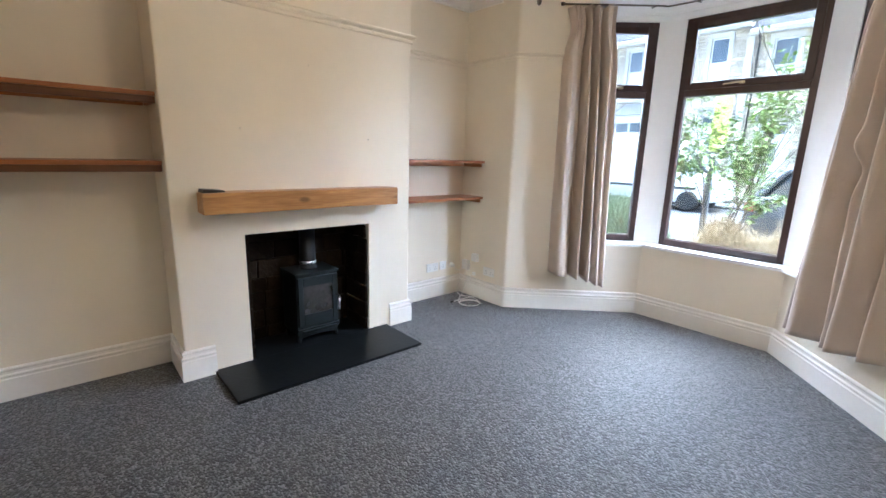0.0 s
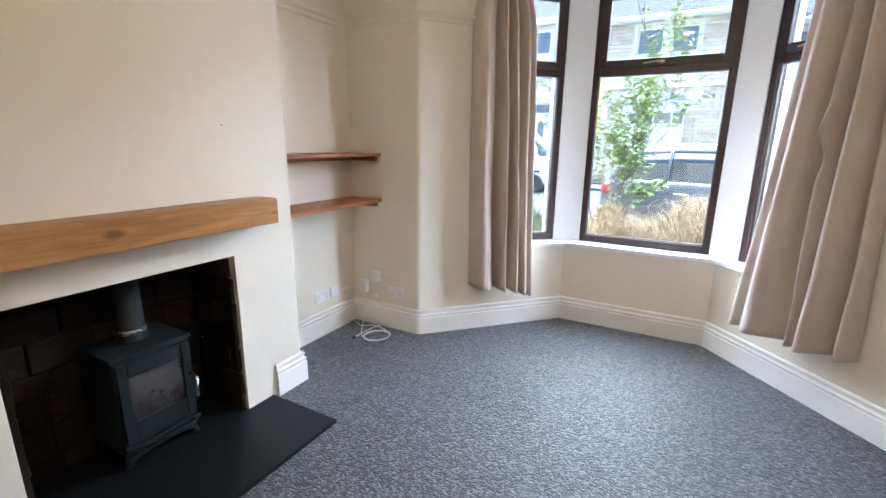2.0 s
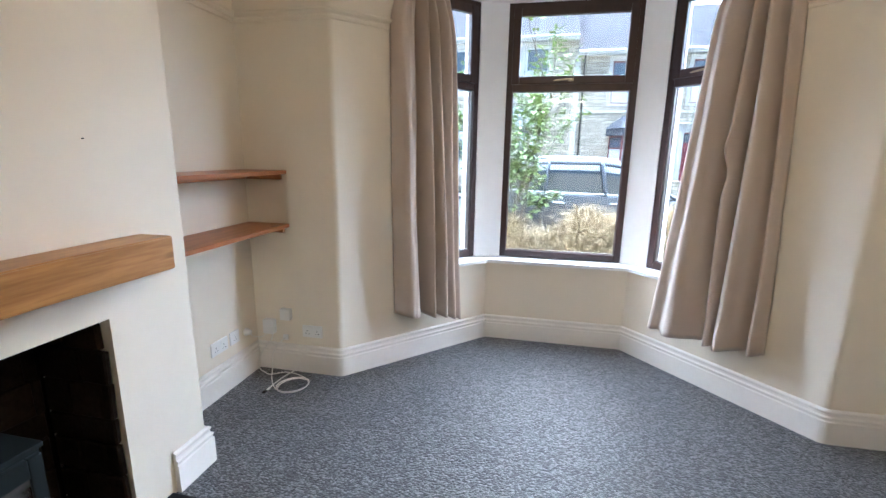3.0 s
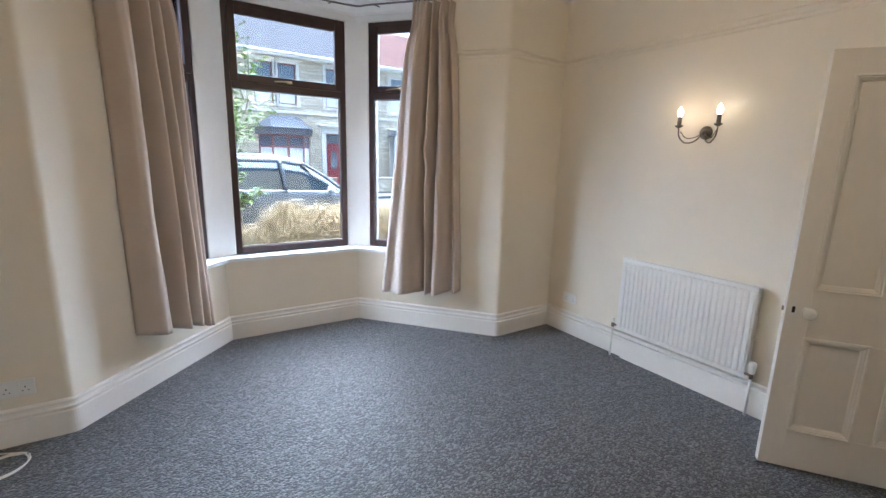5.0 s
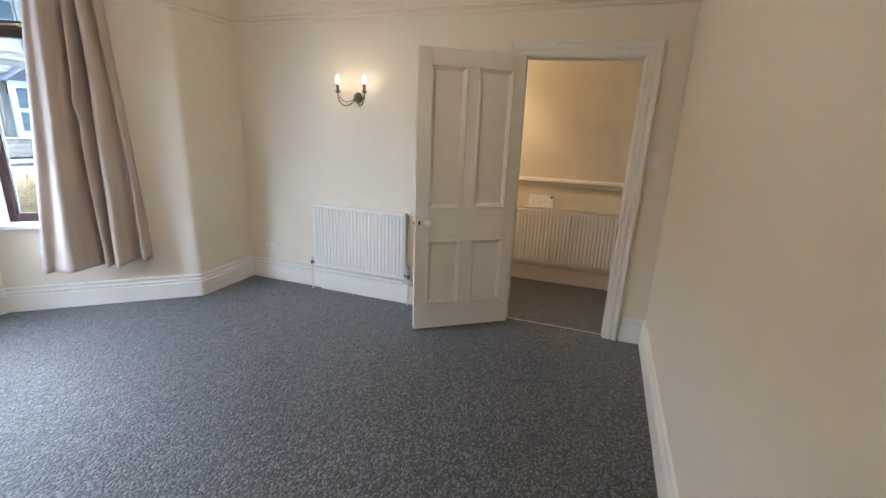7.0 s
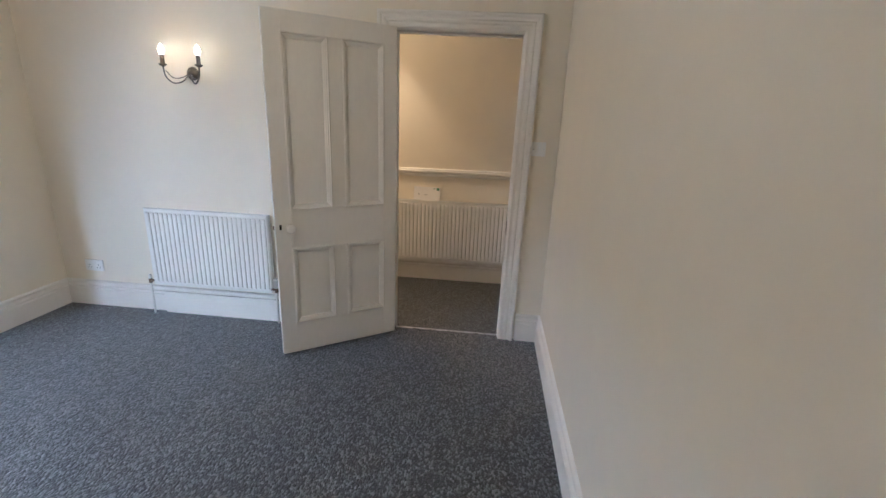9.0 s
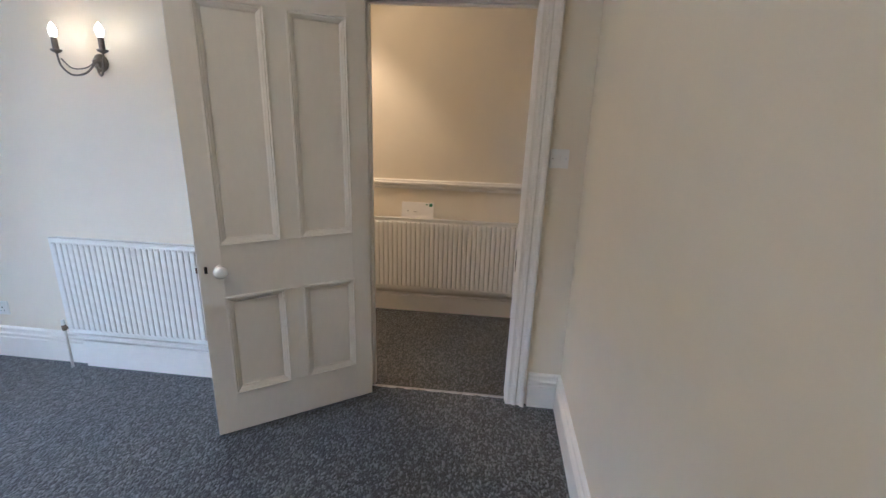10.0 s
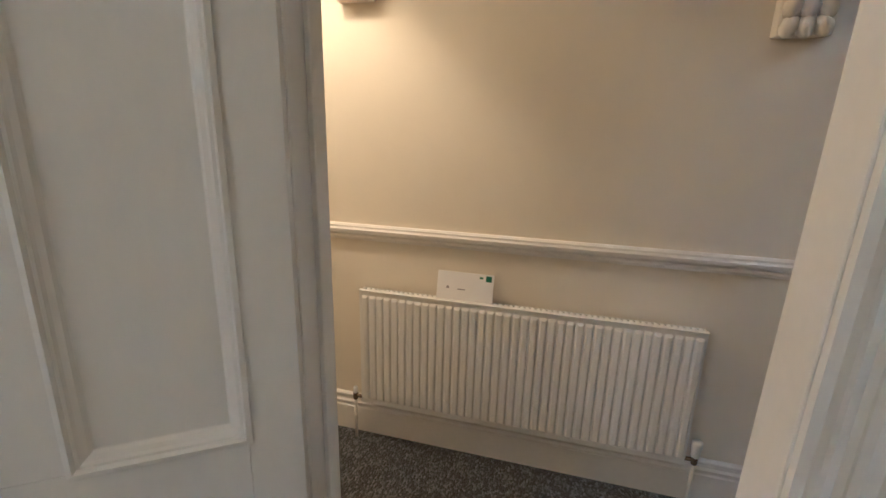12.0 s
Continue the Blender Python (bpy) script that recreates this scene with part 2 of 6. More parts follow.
def lathe(bm, prof, n=20, m=None):
    """Turned shape: prof is a list of (radius, height)."""
    t = bmesh.new()
    rings = []
    for r, z in prof:
        rings.append([t.verts.new((max(r, 1e-4) * math.cos(2 * math.pi * i / n), max(r, 1e-4) * math.sin(2 * math.pi * i / n), z)) for i in range(n)])
    for a, b in zip(rings, rings[1:]):
        for i in range(n):
            f = t.faces.new((a[i], a[(i + 1) % n], b[(i + 1) % n], b[i]))
            f.smooth = True
    t.faces.new(rings[0][::-1]), t.faces.new(rings[-1])
    return join(bm, t, m)


def tube(bm, pts, r, n=8, m=None, caps=True):
    """A round bar along points; r is a number or one radius for each point."""
    t = bmesh.new()
    pts = [Vector(p) for p in pts]
    rs = r if isinstance(r, (list, tuple)) else [r] * len(pts)
    rings, side = [], None
    for i, p in enumerate(pts):
        d = (pts[min(i + 1, len(pts) - 1)] - pts[max(i - 1, 0)]).normalized()
        if side is None:
            side = d.orthogonal().normalized()
        side = (side - d * side.dot(d)).normalized()
        up = d.cross(side)
        rings.append([t.verts.new(p + rs[i] * (math.cos(2 * math.pi * k / n) * side + math.sin(2 * math.pi * k / n) * up)) for k in range(n)])
    for a, b in zip(rings, rings[1:]):
        for k in range(n):
            f = t.faces.new((a[k], a[(k + 1) % n], b[(k + 1) % n], b[k]))
            f.smooth = True
    if caps:
        t.faces.new(rings[0][::-1]), t.faces.new(rings[-1])
    return join(bm, t, m)


def curve_pts(ctrl, n=8):
    """Points of a smooth line through the control points."""
    c = [Vector(p) for p in ctrl]
    c = [2 * c[0] - c[1]] + c + [2 * c[-1] - c[-2]]
    out = []
    for i in range(1, len(c) - 2):
        for k in range(n):
            s = k / n
            out.append(0.5 * (2 * c[i] + (c[i + 1] - c[i - 1]) * s + (2 * c[i - 1] - 5 * c[i] + 4 * c[i + 1] - c[i + 2]) * s * s
                              + (3 * c[i] - c[i - 1] - 3 * c[i + 1] + c[i + 2]) * s ** 3))
    return out + [c[-2]]


def offset_path(path, d):
    """A polyline moved d to its left, with mitred corners."""
    p = [Vector(q) for q in path]
    out = []
    for i, q in enumerate(p):
        a = (q - p[i - 1]).normalized() if i else None
        b = (p[i + 1] - q).normalized() if i < len(p) - 1 else None
        na = Vector((-a.y, a.x)) if a else None
        nb = Vector((-b.y, b.x)) if b else None
        if na is None or nb is None:
            out.append(q + d * (na or nb))
        else:
            k = (na + nb).normalized()
            out.append(q + k * (d / max(0.3, k.dot(na))))
    return out


def sweep(bm, path, prof):
    """A moulding along a floor path; prof is a closed outline of (out to the left, height)."""
    lines = [offset_path(path, d) for d, z in prof]
    n = len(prof)
    rings = [[bm.verts.new((lines[k][i].x, lines[k][i].y, prof[k][1])) for k in range(n)] for i in range(len(path))]
    for a, b in zip(rings, rings[1:]):
        for k in range(n):
            bm.faces.new((a[k], a[(k + 1) % n], b[(k + 1) % n], b[k]))
    bm.faces.new(rings[0]), bm.faces.new(rings[-1][::-1])
    return bm


# ---- plan ----
XL, XB, XR, YB, YF = -3.30, -2.93, 0.785, -0.605, 3.05
B0, B1 = 0.37, 2.09
CEILZ, BAYZ, RAILZ = 2.88, 2.78, 2.30
C1, V1, V2, C4, C5 = (-2.668, 3.05), (-1.797, 3.965), (-0.700, 3.965), (0.165, 2.972), (XR, 2.985)
SILL, HEAD = 0.655, 2.61
HX = 1.90


def arc(p, a, b, r, n=5):
    """Rounded corner at p between the directions to a and b."""
    p, a, b = Vector(p), Vector(a), Vector(b)
    da, db = (a - p).normalized(), (b - p).normalized()
    half = math.acos(max(-1, min(1, da.dot(db)))) / 2
    t = r / math.tan(half)
    s, e = p + da * t, p + db * t
    c = p + (da + db).normalized() * (r / math.sin(half))
    a0, a1 = math.atan2(s.y - c.y, s.x - c.x), math.atan2(e.y - c.y, e.x - c.x)
    while a1 - a0 > math.pi:
        a1 -= 2 * math.pi
    while a1 - a0 < -math.pi:
        a1 += 2 * math.pi
    return [(c.x + r * math.cos(a0 + (a1 - a0) * i / n), c.y + r * math.sin(a0 + (a1 - a0) * i / n)) for i in range(n + 1)]


def bay_at(P, Q, u, v):
    P, Q = Vector(P), Vector(Q)
    d = (Q - P).normalized()
    return tuple(P + d * u + Vector((-d.y, d.x)) * v)


SIDES = ((C1, V1, 0.66, 1.225), (V1, V2, 0.097, 1.052), (V2, C4, 0.070, 0.70))
T, TW = 0.30, 0.115

# floor and ceilings
bm = bmesh.new()
prism(bm, [(XL - 0.1, YB - 0.1), (XR + 0.02, YB - 0.1), (XR + 0.02, 3.2), (C4[0] + 0.1, 3.2), (V2[0] + 0.1, V2[1] + 0.1), (V1[0] - 0.1, V1[1] + 0.1), (C1[0] - 0.1, 3.2), (XL - 0.1, 3.2)], -0.12, 0.0)
structure("floor", bm, CARPET, "grey flecked loop-pile carpet, wall to wall", "carpet")
bm = bmesh.new()
box(bm, (XR + 0.02, -2.2, -0.12), (HX + 0.1, 3.2, 0.0))
structure("floor_hall", bm, CARPET, "dark grey flecked carpet of the hallway", "carpet")
bm = bmesh.new()
box(bm, (XL - 0.2, YB - 0.2, CEILZ), (HX + 0.2, 3.3, CEILZ + 0.15))
box(bm, (XR + 0.13, -2.2, CEILZ), (HX + 0.2, YB - 0.2, CEILZ + 0.15))
structure("ceiling", bm, CEIL, "white painted plaster ceiling", "ceiling")
bm = bmesh.new()
prism(bm, [(C1[0] - 0.25, 3.05), (C4[0] + 0.25, 2.985), (C4[0] + 0.25, 3.30), (V2[0] + 0.2, V2[1] + 0.25), (V1[0] - 0.2, V1[1] + 0.25), (C1[0] - 0.25, 3.30)], BAYZ, BAYZ + 0.095)
structure("ceiling_bay", bm, CEIL, "white painted plaster ceiling of the bay", "ceiling")

# straight walls
bm = bmesh.new()
box(bm, (XL - 0.25, YB - 0.2, 0), (XR + 0.13, YB, CEILZ))
structure("wall_back", bm, WALL, "plain cream painted plaster wall", "wall")
bm = bmesh.new()
box(bm, (XL - 0.25, YB, 0), (XL, YF + 0.3, CEILZ))
structure("wall_left", bm, WALL, "cream painted plaster wall of the alcoves", "wall")
O0, O1, OZ = 0.773, 1.70, 0.893
bm = bmesh.new()
prism(bm, [(XL, B0), *arc((XB, B0), (XL, B0), (XB, O0), 0.012, 3), (XB, O0), (XL, O0)], 0, OZ)
prism(bm, [(XL, O1), (XB, O1), *arc((XB, B1), (XB, O1), (XL, B1), 0.012, 3), (XL, B1)], 0, OZ)
prism(bm, [(XL, B0), *arc((XB, B0), (XL, B0), (XB, O0), 0.012, 3), *arc((XB, B1), (XB, O1), (XL, B1), 0.012, 3), (XL, B1)], OZ, CEILZ)
chimney = structure("wall_chimney_breast", bm, WALL, "cream painted chimney breast with a square fireplace opening", "chimney breast")

D0, D1, DH = -0.320, 0.424, 1.974
WT = 0.10
bm = bmesh.new()
box(bm, (XR, D1 + 0.03, 0), (XR + WT, 3.28, CEILZ))
box(bm, (XR, YB, 0), (XR + WT, D0 - 0.08, CEILZ))
box(bm, (XR, D0 - 0.08, DH + 0.03), (XR + WT, D1 + 0.03, CEILZ))
structure("wall_right", bm, WALL, "cream painted plaster wall with the doorway", "wall")

# front walls with the bay
P1 = bay_at(*SIDES[0][:2], SIDES[0][2], 0)
P1o = bay_at(*SIDES[0][:2], SIDES[0][2], T)
bm = bmesh.new()
prism(bm, [(XL, YF), *arc(C1, (XL, YF), V1, 0.05, 7), P1, P1o, (C1[0] - 0.15, YF + 0.30), (XL, YF + 0.30)], 0, CEILZ)
structure("wall_front_left", bm, WALL, "cream painted plaster wall turning into the bay", "wall")
P4 = bay_at(*SIDES[2][:2], SIDES[2][3], 0)
P4o = bay_at(*SIDES[2][:2], SIDES[2][3], T)
bm = bmesh.new()
prism(bm, [P4, *arc(C4, V2, C5, 0.05, 7), (XR, C5[1]), (XR, C5[1] + 0.30), (C4[0] + 0.18, C4[1] + 0.30), P4o], 0, CEILZ)
structure("wall_front_right", bm, WALL, "cream painted plaster wall turning into the bay", "wall")
bay = [P1, V1, V2, P4]
outer = [Vector(q) for q in offset_path(bay, T)]
bm = bmesh.new()
prism(bm, [*bay, *[tuple(q) for q in outer[::-1]]], 0, SILL)
structure("wall_bay", bm, WALL, "cream painted low wall under the bay windows", "wall")
mid = [tuple(q) for q in offset_path(bay, 0.10)]
bm = bmesh.new()
prism(bm, [*mid, *[tuple(q) for q in outer[::-1]]], HEAD, CEILZ)
structure("wall_bay_head", bm, REVEAL, "white painted band above the bay windows", "wall")
for (Pa, Qa, ua0, ua1), (Pb, Qb, ub0, ub1), vert in ((SIDES[0], SIDES[1], 1), (SIDES[1], SIDES[2], 2)):
    bm = bmesh.new()
    prism(bm, [bay_at(Pa, Qa, ua1, TW - 0.006), bay_at(Pb, Qb, ub0, TW - 0.006), bay_at(Pb, Qb, ub0, T), tuple(outer[vert]), bay_at(Pa, Qa, ua1, T)], SILL, HEAD)
    structure("wall_bay_pier", bm, REVEAL, "white painted pier between the bay windows", "wall")
bm = bmesh.new()
front = [tuple(q) for q in offset_path(bay, -0.035)]
back = [tuple(q) for q in offset_path(bay, TW + 0.04)]
prism(bm, [*front, *back[::-1]], SILL - 0.006, SILL + 0.020)
bmesh.ops.bevel(bm, geom=[e for e in bm.edges if all(v.co.y < 5 for v in e.verts)], offset=0.006, segments=2, affect='EDGES')
structure("trim_window_sill", bm, REVEAL, "white painted window board round the bay", "window sill")

# hall shell
bm = bmesh.new()
box(bm, (HX, -2.2, 0), (HX + 0.2, 3.3, CEILZ))
structure("wall_hall", bm, WALL, "cream painted plaster wall of the hallway", "wall")
bm = bmesh.new()
box(bm, (XR + WT, 3.12, 0), (HX, 3.3, CEILZ))
structure("wall_hall_front", bm, WALL, "cream painted end wall of the hallway", "wall")
bm = bmesh.new()
box(bm, (XR, -2.4, 0), (HX + 0.2, -2.2, CEILZ))
box(bm, (XR, -2.2, 0), (XR + WT, YB - 0.2, CEILZ))
structure("wall_hall_back", bm, WALL, "cream painted end wall of the hallway", "wall")

# mouldings
SK = [(-0.004, 0), (0.024, 0), (0.024, 0.128), (0.019, 0.134), (0.019, 0.140), (0.023, 0.147), (0.023, 0.153), (0.014, 0.160), (0.012, 0.172), (0.017, 0.180), (0.016, 0.187), (0.008, 0.193), (-0.004, 0.195)]
PR = [(-0.004, RAILZ - 0.035), (0.012, RAILZ - 0.035), (0.016, RAILZ - 0.020), (0.012, RAILZ - 0.008), (0.030, RAILZ + 0.004), (0.034, RAILZ + 0.014), (0.026, RAILZ + 0.022), (0.018, RAILZ + 0.024), (-0.004, RAILZ + 0.024)]
CO = [(-0.01, CEILZ - 0.12), (0.012, CEILZ - 0.12), (0.016, CEILZ - 0.10), (0.030, CEILZ - 0.085), (0.060, CEILZ - 0.045), (0.085, CEILZ - 0.028), (0.092, CEILZ - 0.012), (0.115, CEILZ - 0.010), (0.118, CEILZ + 0.01), (-0.01, CEILZ + 0.01)]


def along(name, path, prof, material, label, category):
    bm = bmesh.new()
    sweep(bm, path, prof)
    return structure(name, bm, material, label, category)


def around(c, a, b, r=0.05):
    return arc(c, a, b, r, 5)


R_FRONT = [(XL, YF), *around(C1, (XL, YF), V1), V1, V2, *around(C4, V2, C5), C5]
along("baseboard_back", [(XB, 0.545), (XB, B0), (XL, B0), (XL, YB), (XR, YB), (XR, D0 - 0.118)], SK, GLOSS, "white gloss moulded skirting board", "skirting board")
along("baseboard_front", [(XR, D1 + 0.118), (XR, C5[1]), *R_FRONT[::-1][1:], (XL, B1), (XB, B1), (XB, 1.890)], SK, GLOSS, "white gloss moulded skirting board round the bay", "skirting board")
along("trim_picture_rail", [P1, *around(C1, V1, (XL, YF)), (XL, YF), (XL, B1), (XB, B1), (XB, B0), (XL, B0), (XL, YB), (XR, YB), C5, *around(C4, C5, V2), P4],
      PR, WALL, "cream painted picture rail", "picture rail")
room_loop = [(C4[0] + 0.2, 2.98), (XR, 2.985), (XR, YB), (XL, YB), (XL, B0), (XB, B0), (XB, B1), (XL, B1), (XL, YF), (C1[0] - 0.2, YF)][::-1]
along("trim_cornice", room_loop, CO, CEIL, "white plaster cornice", "cornice")
CB = [(d, z - CEILZ + BAYZ) for d, z in CO]
along("trim_cornice_bay", mid[::-1], CB, REVEAL, "white plaster cornice over the bay windows", "cornice")
HS = SK
along("baseboard_hall", [(HX, -2.2), (HX, 3.12)], HS, GLOSS, "white gloss skirting board of the hallway", "skirting board")
along("trim_dado_rail", [(HX, -2.2), (HX, 3.12)], [(-0.004, 0.972), (0.012, 0.974), (0.016, 0.986), (0.013, 0.996), (0.027, 1.008), (0.030, 1.022), (0.024, 1.030), (0.024, 1.038), (0.014, 1.045), (-0.004, 1.045)], GLOSS, "white gloss moulded dado rail", "dado rail")


# ---- windows ----
def window(name, P, Q, u0, u1, label):
    P3, Q3 = Vector((*P, 0)), Vector((*Q, 0))
    d = (Q3 - P3).normalized()
    n = Vector((-d.y, d.x, 0))
    m = Matrix((( d.x, n.x, 0, P3.x), (d.y, n.y, 0, P3.y), (0, 0, 1, 0), (0, 0, 0, 1)))
    w = tagged(new(name), label, "window", kind="structure")
    z0, z1, tz = SILL + 0.021, HEAD, 2.022
    f0, f1 = TW, TW + 0.07
    A = 0.048
    bm = bmesh.new()
    for lo, hi in (((u0, f0, z0), (u0 + A, f1, z1)), ((u1 - A, f0, z0), (u1, f1, z1)), ((u0 + A, f0, z0), (u1 - A, f1, z0 + A + 0.008)),
                   ((u0 + A, f0, z1 - A), (u1 - A, f1, z1)), ((u0 + A, f0, tz - 0.04), (u1 - A, f1, tz + 0.025))):
        box(bm, lo, hi, 0.004, 1, m)
    part("window_frame", bm, UPVC, w)
    # opening light above the transom
    s0, s1, a, b = u0 + A - 0.012, u1 - A + 0.012, tz + 0.012, z1 - A + 0.012
    S = 0.058
    bm = bmesh.new()
    for lo, hi in (((s0, f0 - 0.016, a), (s0 + S, f0 + 0.03, b)), ((s1 - S, f0 - 0.016, a), (s1, f0 + 0.03, b)),
                   ((s0 + S, f0 - 0.016, a), (s1 - S, f0 + 0.03, a + S)), ((s0 + S, f0 - 0.016, b - S), (s1 - S, f0 + 0.03, b))):
        box(bm, lo, hi, 0.007, 2, m)
    sash = part("top_sash", bm, UPVC, w)
    for lo, hi in (((s0 + S - 0.01, f0 + 0.005, a + S - 0.01), (s1 - S + 0.01, f0 + 0.009, b - S + 0.01)),
                   ((u0 + A - 0.01, f0 + 0.034, z0 + A), (u1 - A + 0.01, f0 + 0.038, tz - 0.03))):
        bm = bmesh.new()
        box(bm, lo, hi, 0, 1, m)
        g = part("pane", bm, GLASS, w)
        # daylight passes the pane untinted; only the view outside is dimmed
        g.visible_shadow = False
    bm = bmesh.new()
    for q in ((u0 + A, z0 + A + 0.008, u0 + A + 0.006, tz - 0.04), (u1 - A - 0.006, z0 + A + 0.008, u1 - A, tz - 0.04)):
        box(bm, (q[0], f0 + 0.020, q[1]), (q[2], f0 + 0.034, q[3]), 0, 1, m)
    box(bm, (u0 + A + 0.006, f0 + 0.020, z0 + A + 0.008), (u1 - A - 0.006, f0 + 0.034, z0 + A + 0.016), 0, 1, m)
    part("pane_seal", bm, PEWTER, w, "grey glazing seal")
    c = (u0 + u1) / 2
    bm = bmesh.new()
    box(bm, (c - 0.020, f0 - 0.024, a + 0.018), (c + 0.020, f0 - 0.015, a + 0.040), 0.003, 2, m)
    tube(bm, [m @ Vector(p) for p in ((c, f0 - 0.024, a + 0.029), (c, f0 - 0.045, a + 0.029), (c - 0.02, f0 - 0.052, a + 0.028), (c - 0.10, f0 - 0.050, a + 0.022), (c - 0.125, f0 - 0.046, a + 0.020))], [0.007, 0.007, 0.007, 0.006, 0.004], 8)
    part("handle", bm, BRASS, w, "brass window fastener")
    return w


window("window_1", *SIDES[0], "dark mahogany framed bay window with an opening toplight")
window("window_2", *SIDES[1], "wide dark mahogany framed bay window with an opening toplight")
window("window_3", *SIDES[2], "dark mahogany framed bay window with an opening toplight")


# ---- door and doorway ----
AR = [(0.0, 0.0), (0.0, 0.016), (0.012, 0.022), (0.026, 0.018), (0.034, 0.018), (0.040, 0.026), (0.052, 0.026), (0.060, 0.020), (0.072, 0.022), (0.082, 0.034), (0.094, 0.036), (0.100, 0.030), (0.100, 0.0)]


def lean(bm):
    """The latch side of the old doorway is a little out of plumb."""
    for v in bm.verts:
        if v.co.y < 0.0:
            v.co.y -= 0.024 * min(1.0, v.co.z / 2.0)
            if v.co.z > 1.9:
                v.co.z -= 0.016


def architrave(x, side, label):
    """Moulded frame round the doorway on the face x; it stands proud by side."""
    bm = bmesh.new()
    rings = []
    for cy, sy, z, top in ((D0, -1, 0, 0), (D0, -1, DH, 1), (D1, 1, DH, 1), (D1, 1, 0, 0)):
        rings.append([bm.verts.new((x + side * h, cy + sy * (w + 0.004), z + (top * (w + 0.004)))) for w, h in AR])
    for a, b in zip(rings, rings[1:]):
        for k in range(len(AR)):
            bm.faces.new((a[k], a[(k + 1) % len(AR)], b[(k + 1) % len(AR)], b[k]))
    bm.faces.new(rings[0]), bm.faces.new(rings[-1][::-1])
    lean(bm)
    return structure("trim_architrave", bm, GLOSS, label, "architrave")


architrave(XR, -1, "white gloss moulded architrave round the doorway")
architrave(XR + WT, 1, "white gloss moulded architrave on the hall side")
bm = bmesh.new()
box(bm, (XR, D0 - 0.08, 0), (XR + WT, D0, DH + 0.03), 0.002, 1)
box(bm, (XR, D1, 0), (XR + WT, D1 + 0.03, DH + 0.03), 0.002, 1)
box(bm, (XR, D0 - 0.002, DH), (XR + WT, D1, DH + 0.03), 0.002, 1)
box(bm, (XR + 0.050, D1 - 0.012, 0), (XR + WT - 0.02, D1, DH), 0.002, 1)
box(bm, (XR + 0.050, D0 + 0.002, DH - 0.012), (XR + WT - 0.02, D1 - 0.012, DH), 0.002, 1)
lean(bm)
jamb = structure("trim_door_lining", bm, GLOSS, "white gloss door lining with stops", "door lining")
strike = thing("strike_plate", "worn brass strike plate let into the door lining", "strike plate", (XR + 0.022, D0 - 0.010, 0.80))
bm = bmesh.new()
box(bm, (-0.014, 0.0005, -0.055), (0.014, 0.0025, 0.055), 0.001, 1)
part("plate", bm, VALVE, strike)
bm = bmesh.new()
box(bm, (-0.008, 0.0026, -0.030), (0.008, 0.0040, -0.002), 0.0005, 1)
box(bm, (-0.007, 0.0026, 0.010), (0.007, 0.0040, 0.030), 0.0005, 1)
part("latch_hole", bm, DARK, strike, "dark latch holes")

HINGE, FREE = Vector((0.738, 0.402, 0)), Vector((0.288, 1.012, 0))
DW = (FREE - HINGE).length
dd = (FREE - HINGE).normalized()
dn = Vector((-dd.y, dd.x, 0))  # towards the camera's side of the leaf
if dn.dot(Vector((-1, -1, 0))) < 0:
    dn = -dn
DM = Matrix(((dd.x, dn.x, 0, HINGE.x), (dd.y, dn.y, 0, HINGE.y), (0, 0, 1, 0), (0, 0, 0, 1)))
door = tagged(new("door_1"), "white painted four-panel door standing open", "door", kind="structure")
door.matrix_world = DM
Z0, Z1, DT = 0.010, 1.980, 0.040
us, zs = (0.0, 0.088, 0.330, 0.420, 0.664, DW), (Z0, 0.212, 0.690, 0.930, 1.872, Z1)
bm = bmesh.new()
for lo, hi in (((us[0], zs[0]), (us[1], zs[5])), ((us[4], zs[0]), (us[5], zs[5])), ((us[1], zs[0]), (us[4], zs[1])), ((us[1], zs[2]), (us[4], zs[3])), ((us[1], zs[4]), (us[4], zs[5])),
               ((us[2], zs[1]), (us[3], zs[2])), ((us[2], zs[3]), (us[3], zs[4]))):
    box(bm, (lo[0], -DT, lo[1]), (hi[0], 0, hi[1]), 0.0012, 1)
part("stiles_and_rails", bm, DOORP, door)
for i in (1, 3):
    for j in (1, 3):
        bm = bmesh.new()
        box(bm, (us[i] - 0.004, -DT / 2 - 0.006, zs[j] - 0.004), (us[i + 1] + 0.004, -DT / 2 + 0.006, zs[j + 1] + 0.004))
        pn = part("door_panel", bm, DOORP, door)
        bm = bmesh.new()
        prof = [(0.0, -0.014), (0.0, 0.005), (0.008, 0.007), (0.012, 0.001), (0.017, 0.001), (0.021, -0.003), (0.028, -0.007), (0.032, -0.013), (0.034, -0.014)]
        for face in (0, 1):
            rings = []
            for cu, su, cz, sz in ((us[i], 1, zs[j], 1), (us[i + 1], -1, zs[j], 1), (us[i + 1], -1, zs[j + 1], -1), (us[i], 1, zs[j + 1], -1)):
                rings.append([bm.verts.new((cu + su * (a - 0.006), h if not face else -DT - h, cz + sz * (a - 0.006))) for a, h in prof])
            for k in range(4):
                a, b = rings[k], rings[(k + 1) % 4]
                for q in range(len(prof) - 1):
                    bm.faces.new((a[q], b[q], b[q + 1], a[q + 1]))
        part("panel_moulding", bm, DOORP, pn)
